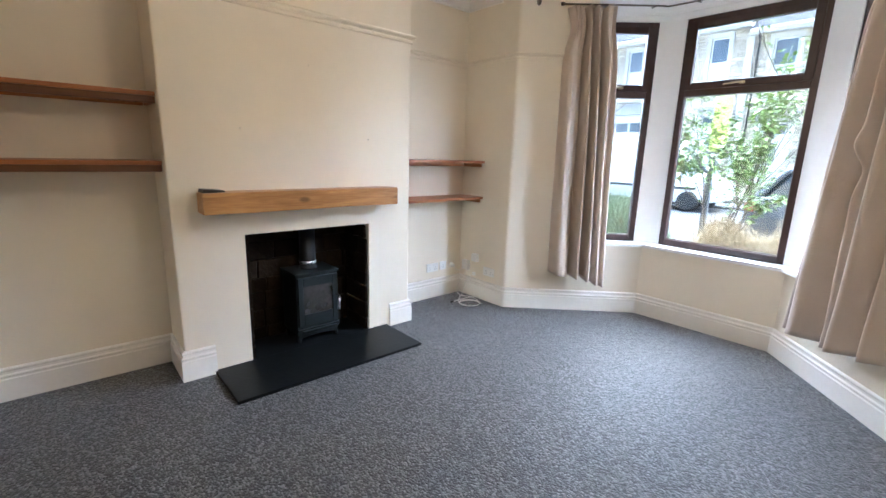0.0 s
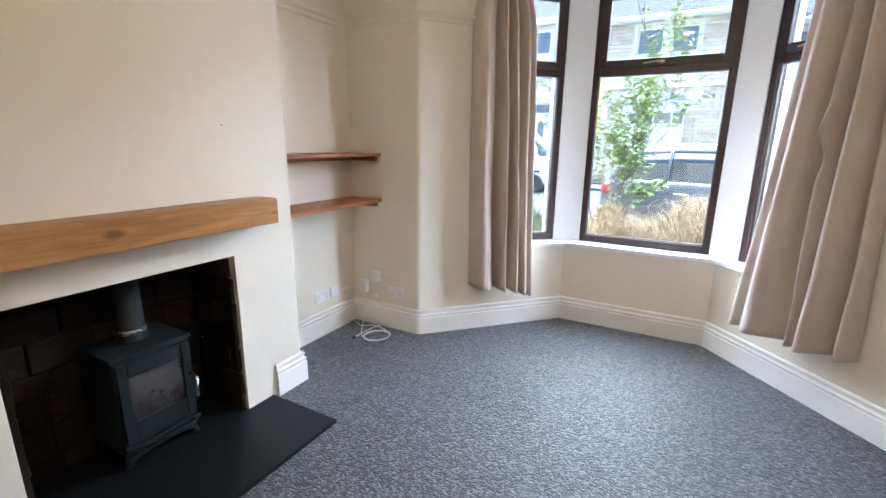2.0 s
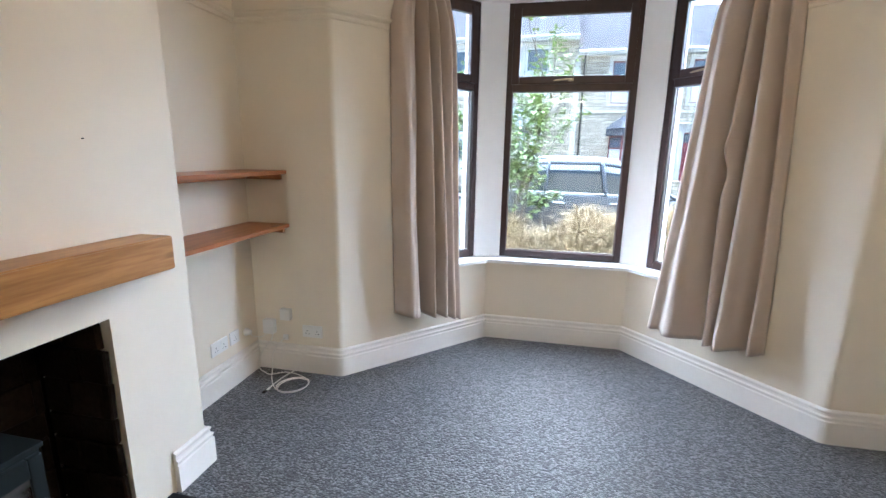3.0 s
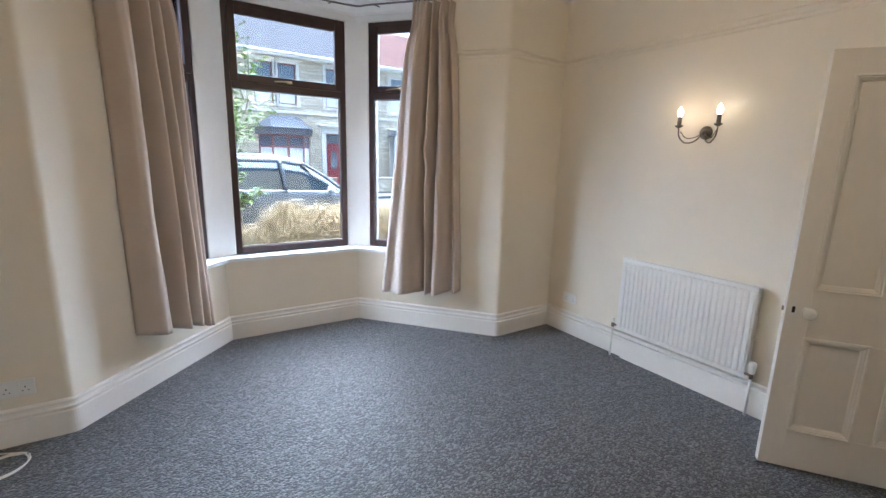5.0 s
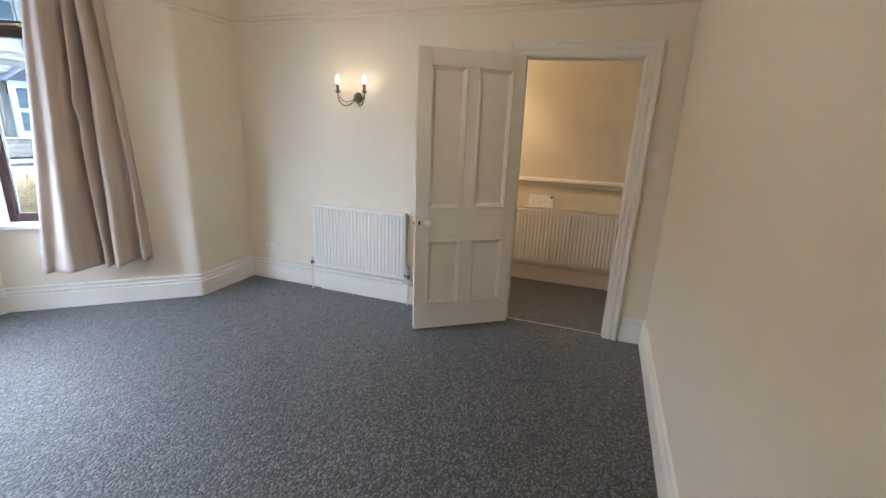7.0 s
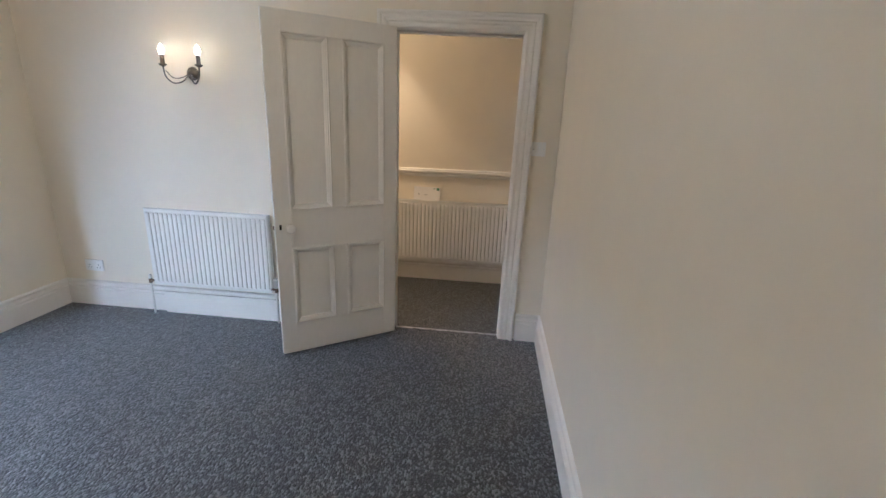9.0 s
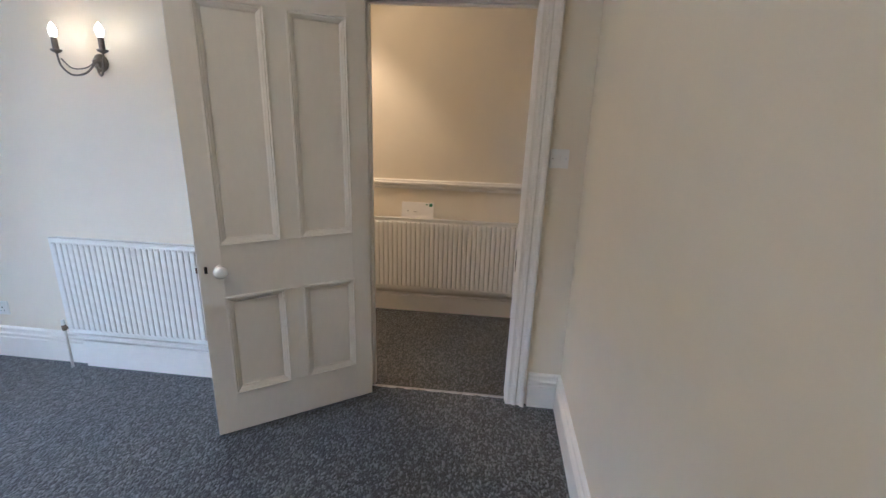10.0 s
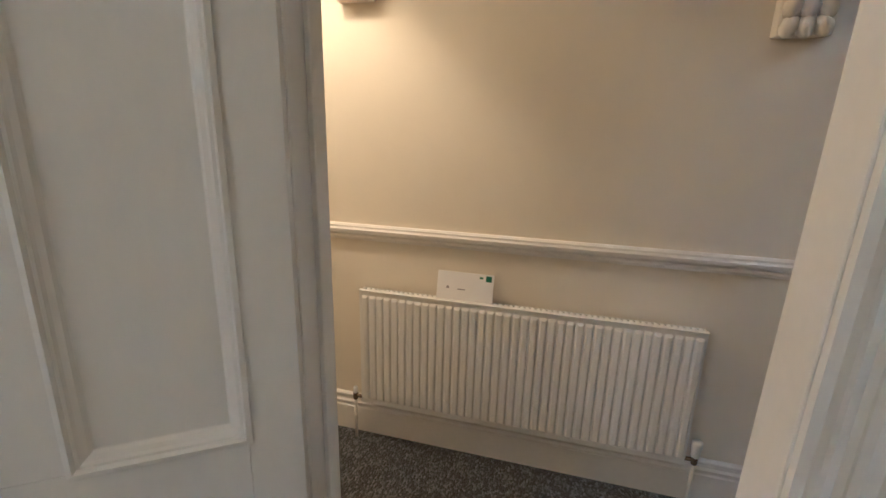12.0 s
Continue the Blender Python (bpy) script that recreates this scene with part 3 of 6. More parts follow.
for face in (1, -1):
    bm = bmesh.new()
    m = Matrix.Translation((DW - 0.082, 0 if face > 0 else -DT, 0.822)) @ Matrix.Rotation(radians(-90 * face), 4, 'X')
    lathe(bm, [(0.021, 0), (0.021, 0.003), (0.014, 0.006), (0.011, 0.014), (0.012, 0.022), (0.024, 0.028), (0.028, 0.036), (0.028, 0.044), (0.022, 0.053), (0.010, 0.058), (0.0, 0.059)], 24, m)
    part("knob", bm, PORCELAIN, door, "round white porcelain knob")
bm = bmesh.new()
box(bm, (DW - 0.036, 0.0002, 0.812), (DW - 0.024, 0.0022, 0.842), 0.003, 2)
part("keyhole", bm, DARK, door, "dark open keyhole")
bm = bmesh.new()
box(bm, (DW - 0.0005, -DT + 0.010, 0.755), (DW + 0.0016, -0.010, 0.890), 0.0006, 1)
part("latch_plate", bm, DOORP, door, "painted-over latch plate")
bm = bmesh.new()
box(bm, (DW + 0.0016, -DT + 0.013, 0.812), (DW + 0.009, -0.015, 0.834), 0.003, 2)
part("latch", bm, VALVE, door, "brass latch bolt in the door edge")
for z in (0.22, 1.76):
    bm = bmesh.new()
    tube(bm, [(-0.004, -DT - 0.004, z - 0.05), (-0.004, -DT - 0.004, z + 0.05)], 0.006, 10)
    part("hinge", bm, VALVE, door, "small painted hinge")
bm = bmesh.new()
box(bm, (XR + 0.026, D0, 0.0), (XR + 0.044, D1, 0.005), 0.002, 2)
structure("trim_threshold", bm, STEEL, "thin metal threshold strip in the doorway", "threshold strip")

# ---- lamps ----
def candle(bm_body, bm_bulb, m):
    """A candle lamp: drip cup, tube and flame bulb."""
    lathe(bm_body, [(0.004, 0), (0.010, 0.004), (0.020, 0.010), (0.024, 0.018), (0.022, 0.019), (0.012, 0.014), (0.0125, 0.020), (0.0125, 0.070), (0.010, 0.072)], 14, m)
    lathe(bm_bulb, [(0.010, 0.070), (0.012, 0.078), (0.0165, 0.090), (0.0175, 0.100), (0.014, 0.114), (0.007, 0.127), (0.001, 0.135)], 14, m)


def sconce(x, y, z):
    s = thing("wall_light", "twin-arm antique pewter wall light with lit candle bulbs", "wall light", (x, y, z))
    bm = bmesh.new()
    lathe(bm, [(0.040, 0), (0.042, 0.004), (0.034, 0.010), (0.026, 0.014), (0.022, 0.022), (0.012, 0.030), (0.010, 0.042), (0.0, 0.046)], 24, Matrix.Rotation(radians(-90), 4, 'Y'))
    part("back_plate", bm, PEWTER, s)
    for k in (1, -1):
        bm = bmesh.new()
        tube(bm, curve_pts([(-0.030, 0, 0.0), (-0.060, k * 0.034, -0.052), (-0.092, k * 0.078, -0.064), (-0.108, k * 0.112, -0.026), (-0.110, k * 0.120, 0.028)], 6), 0.0045, 8)
        tube(bm, curve_pts([(-0.028, 0, 0.004), (-0.055, k * 0.035, -0.028), (-0.085, k * 0.078, -0.034), (-0.104, k * 0.110, 0.006)], 6), 0.003, 8)
        part("arm", bm, PEWTER, s)
        bb, bl = bmesh.new(), bmesh.new()
        candle(bb, bl, Matrix.Translation((-0.110, k * 0.120, 0.026)))
        c = part("candle_tube", bb, PEWTER, s)
        part("bulb", bl, BULB, c, "lit flame-shaped candle bulb")
    return s


sconce(XR - 0.002, 1.752, 1.690)
lamp(XR - 0.112, 1.872, 1.816, 0.5, 0.02, (1.0, 0.56, 0.24))
lamp(XR - 0.112, 1.632, 1.816, 0.18, 0.02, (1.0, 0.56, 0.24))

pend = thing("chandelier", "five-arm antique pewter chandelier with lit candle bulbs", "chandelier", (-1.09, 1.295, 1.975))
bm = bmesh.new()
lathe(bm, [(0.0, 0), (0.007, 0.006), (0.009, 0.016), (0.005, 0.024), (0.012, 0.040), (0.026, 0.062), (0.034, 0.078), (0.030, 0.090), (0.014, 0.098), (0.010, 0.11), (0.018, 0.15), (0.024, 0.19), (0.016, 0.24), (0.008, 0.27), (0.006, 0.40)], 20)
part("column", bm, PEWTER, pend)
bm = bmesh.new()
for k in range(16):
    m = Matrix.Translation((0, 0, 0.41 + k * 0.028)) @ Matrix.Rotation(radians(90 * (k % 2)), 4, 'Z')
    tube(bm, [m @ Vector((0.009 * math.cos(a), 0, 0.017 * math.sin(a))) for a in [2 * math.pi * i / 10 for i in range(11)]], 0.0022, 5)
part("chain", bm, PEWTER, pend)
bm = bmesh.new()
lathe(bm, [(0.012, 0.845), (0.030, 0.855), (0.055, 0.885), (0.058, CEILZ - 1.975)], 24)
part("ceiling_rose", bm, PEWTER, pend)
for k in range(5):
    m = Matrix.Rotation(radians(72 * k + 14), 4, 'Z')
    bm = bmesh.new()
    tube(bm, [m @ q for q in curve_pts([(0.026, 0, 0.088), (0.080, 0, 0.068), (0.150, 0, 0.082), (0.196, 0, 0.128), (0.205, 0, 0.155)], 6)], 0.0055, 8)
    tube(bm, [m @ q for q in curve_pts([(0.020, 0, 0.140), (0.080, 0, 0.100), (0.150, 0, 0.102), (0.198, 0, 0.146)], 6)], 0.003, 8)
    part("arm", bm, PEWTER, pend)
    bb, bl = bmesh.new(), bmesh.new()
    candle(bb, bl, m @ Matrix.Translation((0.205, 0, 0.152)))
    c = part("candle_tube", bb, PEWTER, pend)
    part("bulb", bl, BULB, c, "lit flame-shaped candle bulb")
    q = m @ Vector((0.205, 0, 0.255))
    lamp(-1.09 + q.x, 1.295 + q.y, 1.975 + q.z, 3.0, 0.022)

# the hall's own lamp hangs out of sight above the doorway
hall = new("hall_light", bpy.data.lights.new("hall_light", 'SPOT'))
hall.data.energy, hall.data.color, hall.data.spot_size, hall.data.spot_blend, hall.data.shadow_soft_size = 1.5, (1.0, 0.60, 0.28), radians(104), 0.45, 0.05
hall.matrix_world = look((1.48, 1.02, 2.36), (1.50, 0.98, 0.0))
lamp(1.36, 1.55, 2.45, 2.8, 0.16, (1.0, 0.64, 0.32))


# ---- fireplace ----
hearth = thing("hearth", "thin black slate hearth slab on the carpet", "hearth", (-2.69, 1.20, 0.0))
bm = bmesh.new()
box(bm, (-0.595, -0.425, 0.0), (-0.239, 0.498, 0.016), 0.002, 1)
part("back_slab", bm, SLATE, hearth)
bm = bmesh.new()
box(bm, (-0.237, -0.668, 0.0), (0.245, 0.664, 0.020), 0.004, 2)
part("front_slab", bm, SLATE, hearth)

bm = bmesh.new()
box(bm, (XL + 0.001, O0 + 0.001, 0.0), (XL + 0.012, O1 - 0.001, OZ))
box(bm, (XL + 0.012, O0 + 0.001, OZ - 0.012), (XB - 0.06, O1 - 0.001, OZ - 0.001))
lining = structure("trim_fireplace_lining", bm, SOOT_SHADE, "sooty brown stone lining of the fireplace, coloured darker for the recess's shade", "fireplace lining")
random.seed(4)


def stone_mesh(w, d, h, seed):
    t = bmesh.new()
    bmesh.ops.create_cube(t, size=1.0, matrix=Matrix.Diagonal((w, d, h, 1)))
    bmesh.ops.bevel(t, geom=t.edges[:], offset=min(w, d, h) * 0.22, segments=1, affect='EDGES')
    for v in t.verts:
        v.co += 0.006 * noise.noise_vector(v.co * 9 + Vector((seed, seed * 2, 0)))
    me = bpy.data.meshes.new("stone")
    t.to_mesh(me)
    t.free()
    me.materials.append(SOOT_SHADE)
    return me


z = 0.0
row = 0
while z < OZ - 0.03:
    h = min(random.uniform(0.09, 0.15), OZ - 0.012 - z)
    y = O0 + 0.030 + random.uniform(0, 0.02)
    while y < O1 - 0.045:
        w = min(random.uniform(0.13, 0.27), O1 - 0.032 - y)
        if w > 0.03:
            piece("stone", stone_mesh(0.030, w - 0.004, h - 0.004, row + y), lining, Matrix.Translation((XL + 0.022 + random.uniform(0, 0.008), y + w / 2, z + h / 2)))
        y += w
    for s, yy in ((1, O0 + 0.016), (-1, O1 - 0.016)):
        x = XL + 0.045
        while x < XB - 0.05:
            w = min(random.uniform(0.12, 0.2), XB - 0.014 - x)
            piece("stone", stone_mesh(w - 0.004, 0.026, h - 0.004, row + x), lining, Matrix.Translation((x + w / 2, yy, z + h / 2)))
            x += w
    z += h
    row += 1

stove = thing("wood_stove", "small dark grey cast-iron wood stove with glazed door", "wood stove", (-3.128, 1.285, 0.016))
W2, DF, DB = 0.166, 0.138, -0.125
bm = bmesh.new()
box(bm, (DB, -W2, 0.062), (DF, W2, 0.520), 0.006, 2)
part("body", bm, IRON, stove)
bm = bmesh.new()
box(bm, (DB - 0.006, -W2 - 0.008, 0.520), (DF + 0.010, W2 + 0.008, 0.538), 0.004, 2)
part("top_plate", bm, IRON, stove)
bm = bmesh.new()
for lo, hi in (((-W2 + 0.008, 0.135), (-W2 + 0.050, 0.508)), ((W2 - 0.050, 0.135), (W2 - 0.008, 0.508)), ((-W2 + 0.050, 0.135), (W2 - 0.050, 0.225)), ((-W2 + 0.050, 0.440), (W2 - 0.050, 0.508))):
    box(bm, (DF, lo[0], lo[1]), (DF + 0.020, hi[0], hi[1]), 0.004, 2)
sd = part("stove_door", bm, IRON, stove)
SMOKED = mat("smoked_stove_glass", (0.035, 0.031, 0.027), 0.2, var=0.95, scale=6, fine=30, bump=0.02, coat=0.5)
bm = bmesh.new()
box(bm, (DF + 0.002, -W2 + 0.048, 0.222), (DF + 0.010, W2 - 0.048, 0.442), 0.002, 1)
part("stove_glass", bm, SMOKED, sd, "smoke-stained stove glass")
bm = bmesh.new()
box(bm, (DF, -W2 - 0.002, 0.092), (DF + 0.022, W2 + 0.002, 0.114), 0.004, 2)
box(bm, (DF + 0.022, -W2 + 0.03, 0.096), (DF + 0.045, W2 - 0.03, 0.104), 0.003, 2)
part("ash_lip", bm, IRON, stove)
bm = bmesh.new()
tube(bm, curve_pts([(DF + 0.020, W2 - 0.030, 0.345), (DF + 0.045, W2 - 0.028, 0.348), (DF + 0.056, W2 - 0.018, 0.335), (DF + 0.056, W2 - 0.014, 0.325)], 5), 0.005, 8)
hd = part("handle_arm", bm, IRON, stove)
bm = bmesh.new()
tube(bm, [(DF + 0.056, W2 - 0.014, 0.330), (DF + 0.056, W2 - 0.020, 0.228)], [0.008, 0.0095], 12)
part("handle_grip", bm, STEEL, hd, "polished steel door handle")
for k in (-1, 1):
    for x in (DB + 0.03, DF - 0.025):
        bm = bmesh.new()
        tube(bm, [(x, k * (W2 - 0.022), 0.066), (x + 0.004, k * (W2 - 0.018), 0.03), (x + 0.008, k * (W2 - 0.014), 0.0)], [0.024, 0.019, 0.021], 10)
        part("leg", bm, IRON, stove)
bm = bmesh.new()
ys_ = [-W2 + 0.02 + (2 * W2 - 0.04) * i / 16 for i in range(17)]
arch = [0.022 + 0.026 * math.cos(math.pi * y / (2 * W2)) ** 0.6 for y in ys_]
for (ya, za), (yb, zb) in zip(zip(ys_, arch), zip(ys_[1:], arch[1:])):
    vs = [bm.verts.new(p) for x in (DF - 0.014, DF + 0.002) for p in ((x, ya, za), (x, yb, zb), (x, yb, 0.064), (x, ya, 0.064))]
    for f in ((0, 1, 2, 3), (7, 6, 5, 4), (0, 4, 5, 1), (2, 6, 7, 3)):
        bm.faces.new([vs[q] for q in f])
part("apron", bm, IRON, stove)
bm = bmesh.new()
lathe(bm, [(0.066, 0.538), (0.068, 0.548), (0.060, 0.556), (0.058, OZ - 0.030)], 28, Matrix.Translation((-0.02, 0, 0)))
fl = part("flue_pipe", bm, FLUE, stove)
bm = bmesh.new()
lathe(bm, [(0.060, 0.575), (0.0635, 0.577), (0.0635, 0.594), (0.060, 0.597)], 28, Matrix.Translation((-0.02, 0, 0)))
part("flue_collar", bm, STEEL, fl, "bright metal flue collar")

beam = thing("mantel_beam", "solid varnished pine mantel beam with knots", "mantel beam", (XB, 1.193, 1.053))
bm = bmesh.new()
t = bmesh.new()
bmesh.ops.create_cube(t, size=1.0, matrix=Matrix.Translation((0.074, 0, 0.0635)) @ Matrix.Diagonal((0.147, 1.357, 0.127, 1)))
bmesh.ops.subdivide_edges(t, edges=[e for e in t.edges if abs(e.verts[0].co.y - e.verts[1].co.y) > 0.5], cuts=24)
for v in t.verts:
    v.co += 0.0025 * noise.noise_vector(v.co * 4)
bmesh.ops.bevel(t, geom=[e for e in t.edges if e.calc_face_angle(0) > 1.0], offset=0.005, segments=2, affect='EDGES')
for v in t.verts:
    v.co.x = max(v.co.x, 0.0005)
join(bm, t)
part("timber", bm, OAK, beam)
chip = thing("slate_chip", "wedge of dark slate lying on the mantel beam", "slate chip", (XB + 0.075, 0.565, 1.181))
bm = bmesh.new()
a = [(-0.055, -0.045), (0.062, -0.046), (0.065, 0.02), (0.03, 0.085), (-0.045, 0.06)]
lo = [bm.verts.new((x, y, 0.0)) for x, y in a]
hi = [bm.verts.new((x * 0.9, y * 0.9, 0.022 - 0.10 * (y + 0.03) if y > -0.03 else 0.020)) for x, y in a]
for v in hi:
    v.co.z = max(0.004, v.co.z)
bm.faces.new(lo[::-1]), bm.faces.new(hi)
for i in range(5):
    bm.faces.new((lo[i], lo[(i + 1) % 5], hi[(i + 1) % 5], hi[i]))
part("chip", bm, SLATE, chip)


# ---- alcove shelves ----
def shelf(y0, y1, z, front, label, wide=0.30):
    s = thing("shelf", label, "shelf", (XL, (y0 + y1) / 2, z), "alcove shelves")
    h = (y1 - y0) / 2 - 0.002
    bm = bmesh.new()
    box(bm, (0.001, -h, -0.024), (wide, h, 0.0), 0.003, 2)
    part("board", bm, SHELF, s)
    bm = bmesh.new()
    box(bm, (0.001, -h + 0.024, -0.060), (0.024, h - 0.024, -0.0245), 0.002, 1)
    part("batten", bm, SHELF, s)
    for k in (-1, 1):
        bm = bmesh.new()
        box(bm, (0.025, k * h, -0.060), (wide - 0.035, k * (h - 0.022), -0.0245), 0.002, 1)
        part("batten", bm, SHELF, s)
    if front:
        bm = bmesh.new()
        box(bm, (wide - 0.034, -h, -0.062), (wide - 0.012, h, -0.0245), 0.003, 2)
        part("front_lip", bm, SHADED_LIP, s, "front lip, its shade put into a darker wood colour")
    return s


shelf(B1, YF, 1.386, 0, "varnished wood alcove shelf on battens")
shelf(B1, YF, 1.041, 0, "varnished wood alcove shelf on battens")
shelf(YB, B0, 1.735, 1, "varnished alcove shelf with a deep front lip coloured as in shade")
shelf(YB, B0, 1.355, 1, "varnished alcove shelf with a deep front lip coloured as in shade")


# ---- radiators ----
def radiator(name, label, width, height, ribs, trv_left):
    """A pressed steel panel with upright ribs; it faces -x with its back on x = 0, y runs along it."""
    r = thing(name, label, "radiator")
    d0, d1 = -0.100, -0.070
    bm = bmesh.new()
    m = 0.020
    zs_ = [m, m + 0.012, height - m - 0.012, height - m]
    step = (width - 0.016) / ribs
    prof = []
    for k in range(ribs):
        y = 0.008 + k * step
        prof += [(y, 0), (y + step * 0.10, 0.7), (y + step * 0.22, 1), (y + step * 0.66, 1), (y + step * 0.78, 0.7), (y + step * 0.88, 0)]
    prof = [(0.0, 0)] + prof + [(width, 0)]
    rows_ = [[bm.verts.new((d1 - 0.008 * q * (1 if 0 < i < 3 else 0) - 0.006, y, z)) for y, q in prof] for i, z in enumerate([zs_[0], zs_[1], zs_[2], zs_[3]])]
    bot = [bm.verts.new((d1 - 0.006, y, 0.0)) for y, q in prof]
    top = [bm.verts.new((d1 - 0.006, y, height)) for y, q in prof]
    allr = [bot] + rows_ + [top]
    for a, b in zip(allr, allr[1:]):
        for i in range(len(prof) - 1):
            bm.faces.new((a[i], a[i + 1], b[i + 1], b[i]))
    part("front_panel", bm, RADP, r)
    bm = bmesh.new()
    box(bm, (d1 - 0.005, 0.0, 0.0), (d1 + 0.006, width, height), 0.003, 1)
    part("back_skin", bm, RADP, r)
    bm = bmesh.new()
    box(bm, (d1 - 0.012, -0.001, height), (d1 + 0.010, width + 0.001, height + 0.004), 0.0015, 1)
    part("top_seam", bm, RADP, r)
    for y in (-0.002, width - 0.004):
        bm = bmesh.new()
        box(bm, (d1 + 0.0062, y, 0.012), (-0.024, y + 0.006, height - 0.002), 0.002, 1)
        part("side_cover", bm, RADP, r)
    bm = bmesh.new()
    for i in range(int(width / 0.022)):
        y = 0.010 + i * 0.022
        box(bm, (d1 + 0.0102, y, height - 0.010), (-0.026, y + 0.012, height - 0.004))
    box(bm, (-0.026, 0.004, height - 0.012), (-0.023, width - 0.004, height - 0.002))
    part("top_grille", bm, RADP, r)
    for y in (0.12, width - 0.12):
        bm = bmesh.new()
        box(bm, (d1 + 0.006, y - 0.02, 0.05), (-0.002, y + 0.02, height - 0.05), 0.003, 1)
        part("bracket", bm, RADP, r)
    for k, y in ((0, -0.034), (1, width + 0.034)):
        bm = bmesh.new()
        s = 1 if k == 0 else -1
        tube(bm, [(d1, y + s * 0.036, 0.026), (d1, y, 0.026)], 0.008, 10)
        lathe(bm, [(0.010, -0.020), (0.012, -0.016), (0.012, 0.012), (0.009, 0.016)], 12, Matrix.Translation((d1, y, 0.026)))
        v = part("valve", bm, VALVE, r, "tarnished brass valve")
        bm = bmesh.new()
        if (k == 0) == trv_left:
            lathe(bm, [(0.014, 0.040), (0.017, 0.044), (0.018, 0.080), (0.020, 0.084), (0.020, 0.104), (0.016, 0.110), (0.0, 0.111)], 16, Matrix.Translation((d1, y, 0.0)))
        else:
            lathe(bm, [(0.010, 0.040), (0.011, 0.043), (0.010, 0.070), (0.0, 0.072)], 12, Matrix.Translation((d1, y, 0.0)))
        part("valve_cap", bm, PLASTIC, v, "white valve cap")
        bm = bmesh.new()
        tube(bm, [(d1, y, 0.006), (d1, y, -r_foot)], 0.0075, 10)
        part("pipe", bm, COPPER, r, "white painted pipe")
    return r


r_foot = 0.232
rad = radiator("radiator", "white ribbed steel panel radiator on the cream wall", 0.90, 0.562, 26, True)
rad.location = (XR, 1.291, 0.232)
bm = bmesh.new()
box(bm, (XR - 0.048, 1.05, 0.0), (XR - 0.026, 2.150, 0.165), 0.003, 2)
structure("trim_pipe_boxing", bm, GLOSS, "plain white board boxing in the pipes under the radiator", "pipe boxing")
r_foot = 0.202
rad = radiator("radiator", "long cream ribbed steel panel radiator in the hallway", 1.385, 0.560, 39, True)
rad.location = (HX, -0.555, 0.202)

letter = thing("envelope", "white envelope with green stamp propped on the radiator", "envelope", (HX - 0.062, 0.360, 0.767))
lm = Matrix.Translation((0, 0, 0)) @ Matrix.Rotation(radians(14), 4, 'Y')
bm = bmesh.new()
box(bm, (-0.0015, -0.120, 0.0), (0.0015, 0.120, 0.118), 0.0006, 1, lm)
part("paper", bm, PAPER, letter)
for nm, lo, hi, mm in (("stamp", (-0.110, 0.088), (-0.086, 0.112), GREEN), ("postmark", (-0.074, 0.098), (-0.060, 0.106), GREEN), ("address_line", (0.068, 0.046), (0.078, 0.056), INK), ("address_line", (-0.002, 0.044), (0.030, 0.048), INK)):
    bm = bmesh.new()
    box(bm, (-0.0022, lo[0], lo[1]), (-0.0016, hi[0], hi[1]), 0, 1, lm)
    part(nm, bm, mm, letter, "small printed mark")


# ---- hall corbels ----
def corbel(y, z, w, h, plain):
    c = thing("corbel", "painted plaster corbel on the hallway wall" if plain else "ornate leafy plaster corbel on the hallway wall", "corbel", (HX, y, z))
    bm = bmesh.new()
    box(bm, (-0.050, -w / 2, 0.0), (-0.001, w / 2, h), 0.006, 2)
    box(bm, (-0.085, -w / 2 - 0.012, h), (-0.001, w / 2 + 0.012, h + 0.05), 0.006, 2)
    part("block", bm, WALL, c)
    if not plain:
        for k in (-1, 0, 1):
            bm = bmesh.new()
            for j in range(3):
                t = bmesh.new()
                bmesh.ops.create_uvsphere(t, u_segments=12, v_segments=8, radius=1.0)
                for v in t.verts:
                    v.co *= 1 + 0.18 * noise.noise(v.co * 2.5 + Vector((k * 3, j * 5, 1)))
                for f in t.faces:
                    f.smooth = True
                join(bm, t, Matrix.Translation((-0.052 - 0.006 * j, k * w * 0.30, 0.025 + j * 0.055)) @ Matrix.Rotation(radians(20 * k), 4, 'X') @ Matrix.Diagonal((0.020, w * 0.17, 0.034, 1)))
            part("leaf", bm, WALL, c, "moulded acanthus leaf")
    return c


corbel(-0.660, 1.755, 0.150, 0.26, False)
corbel(0.840, 1.925, 0.150, 0.26, True)


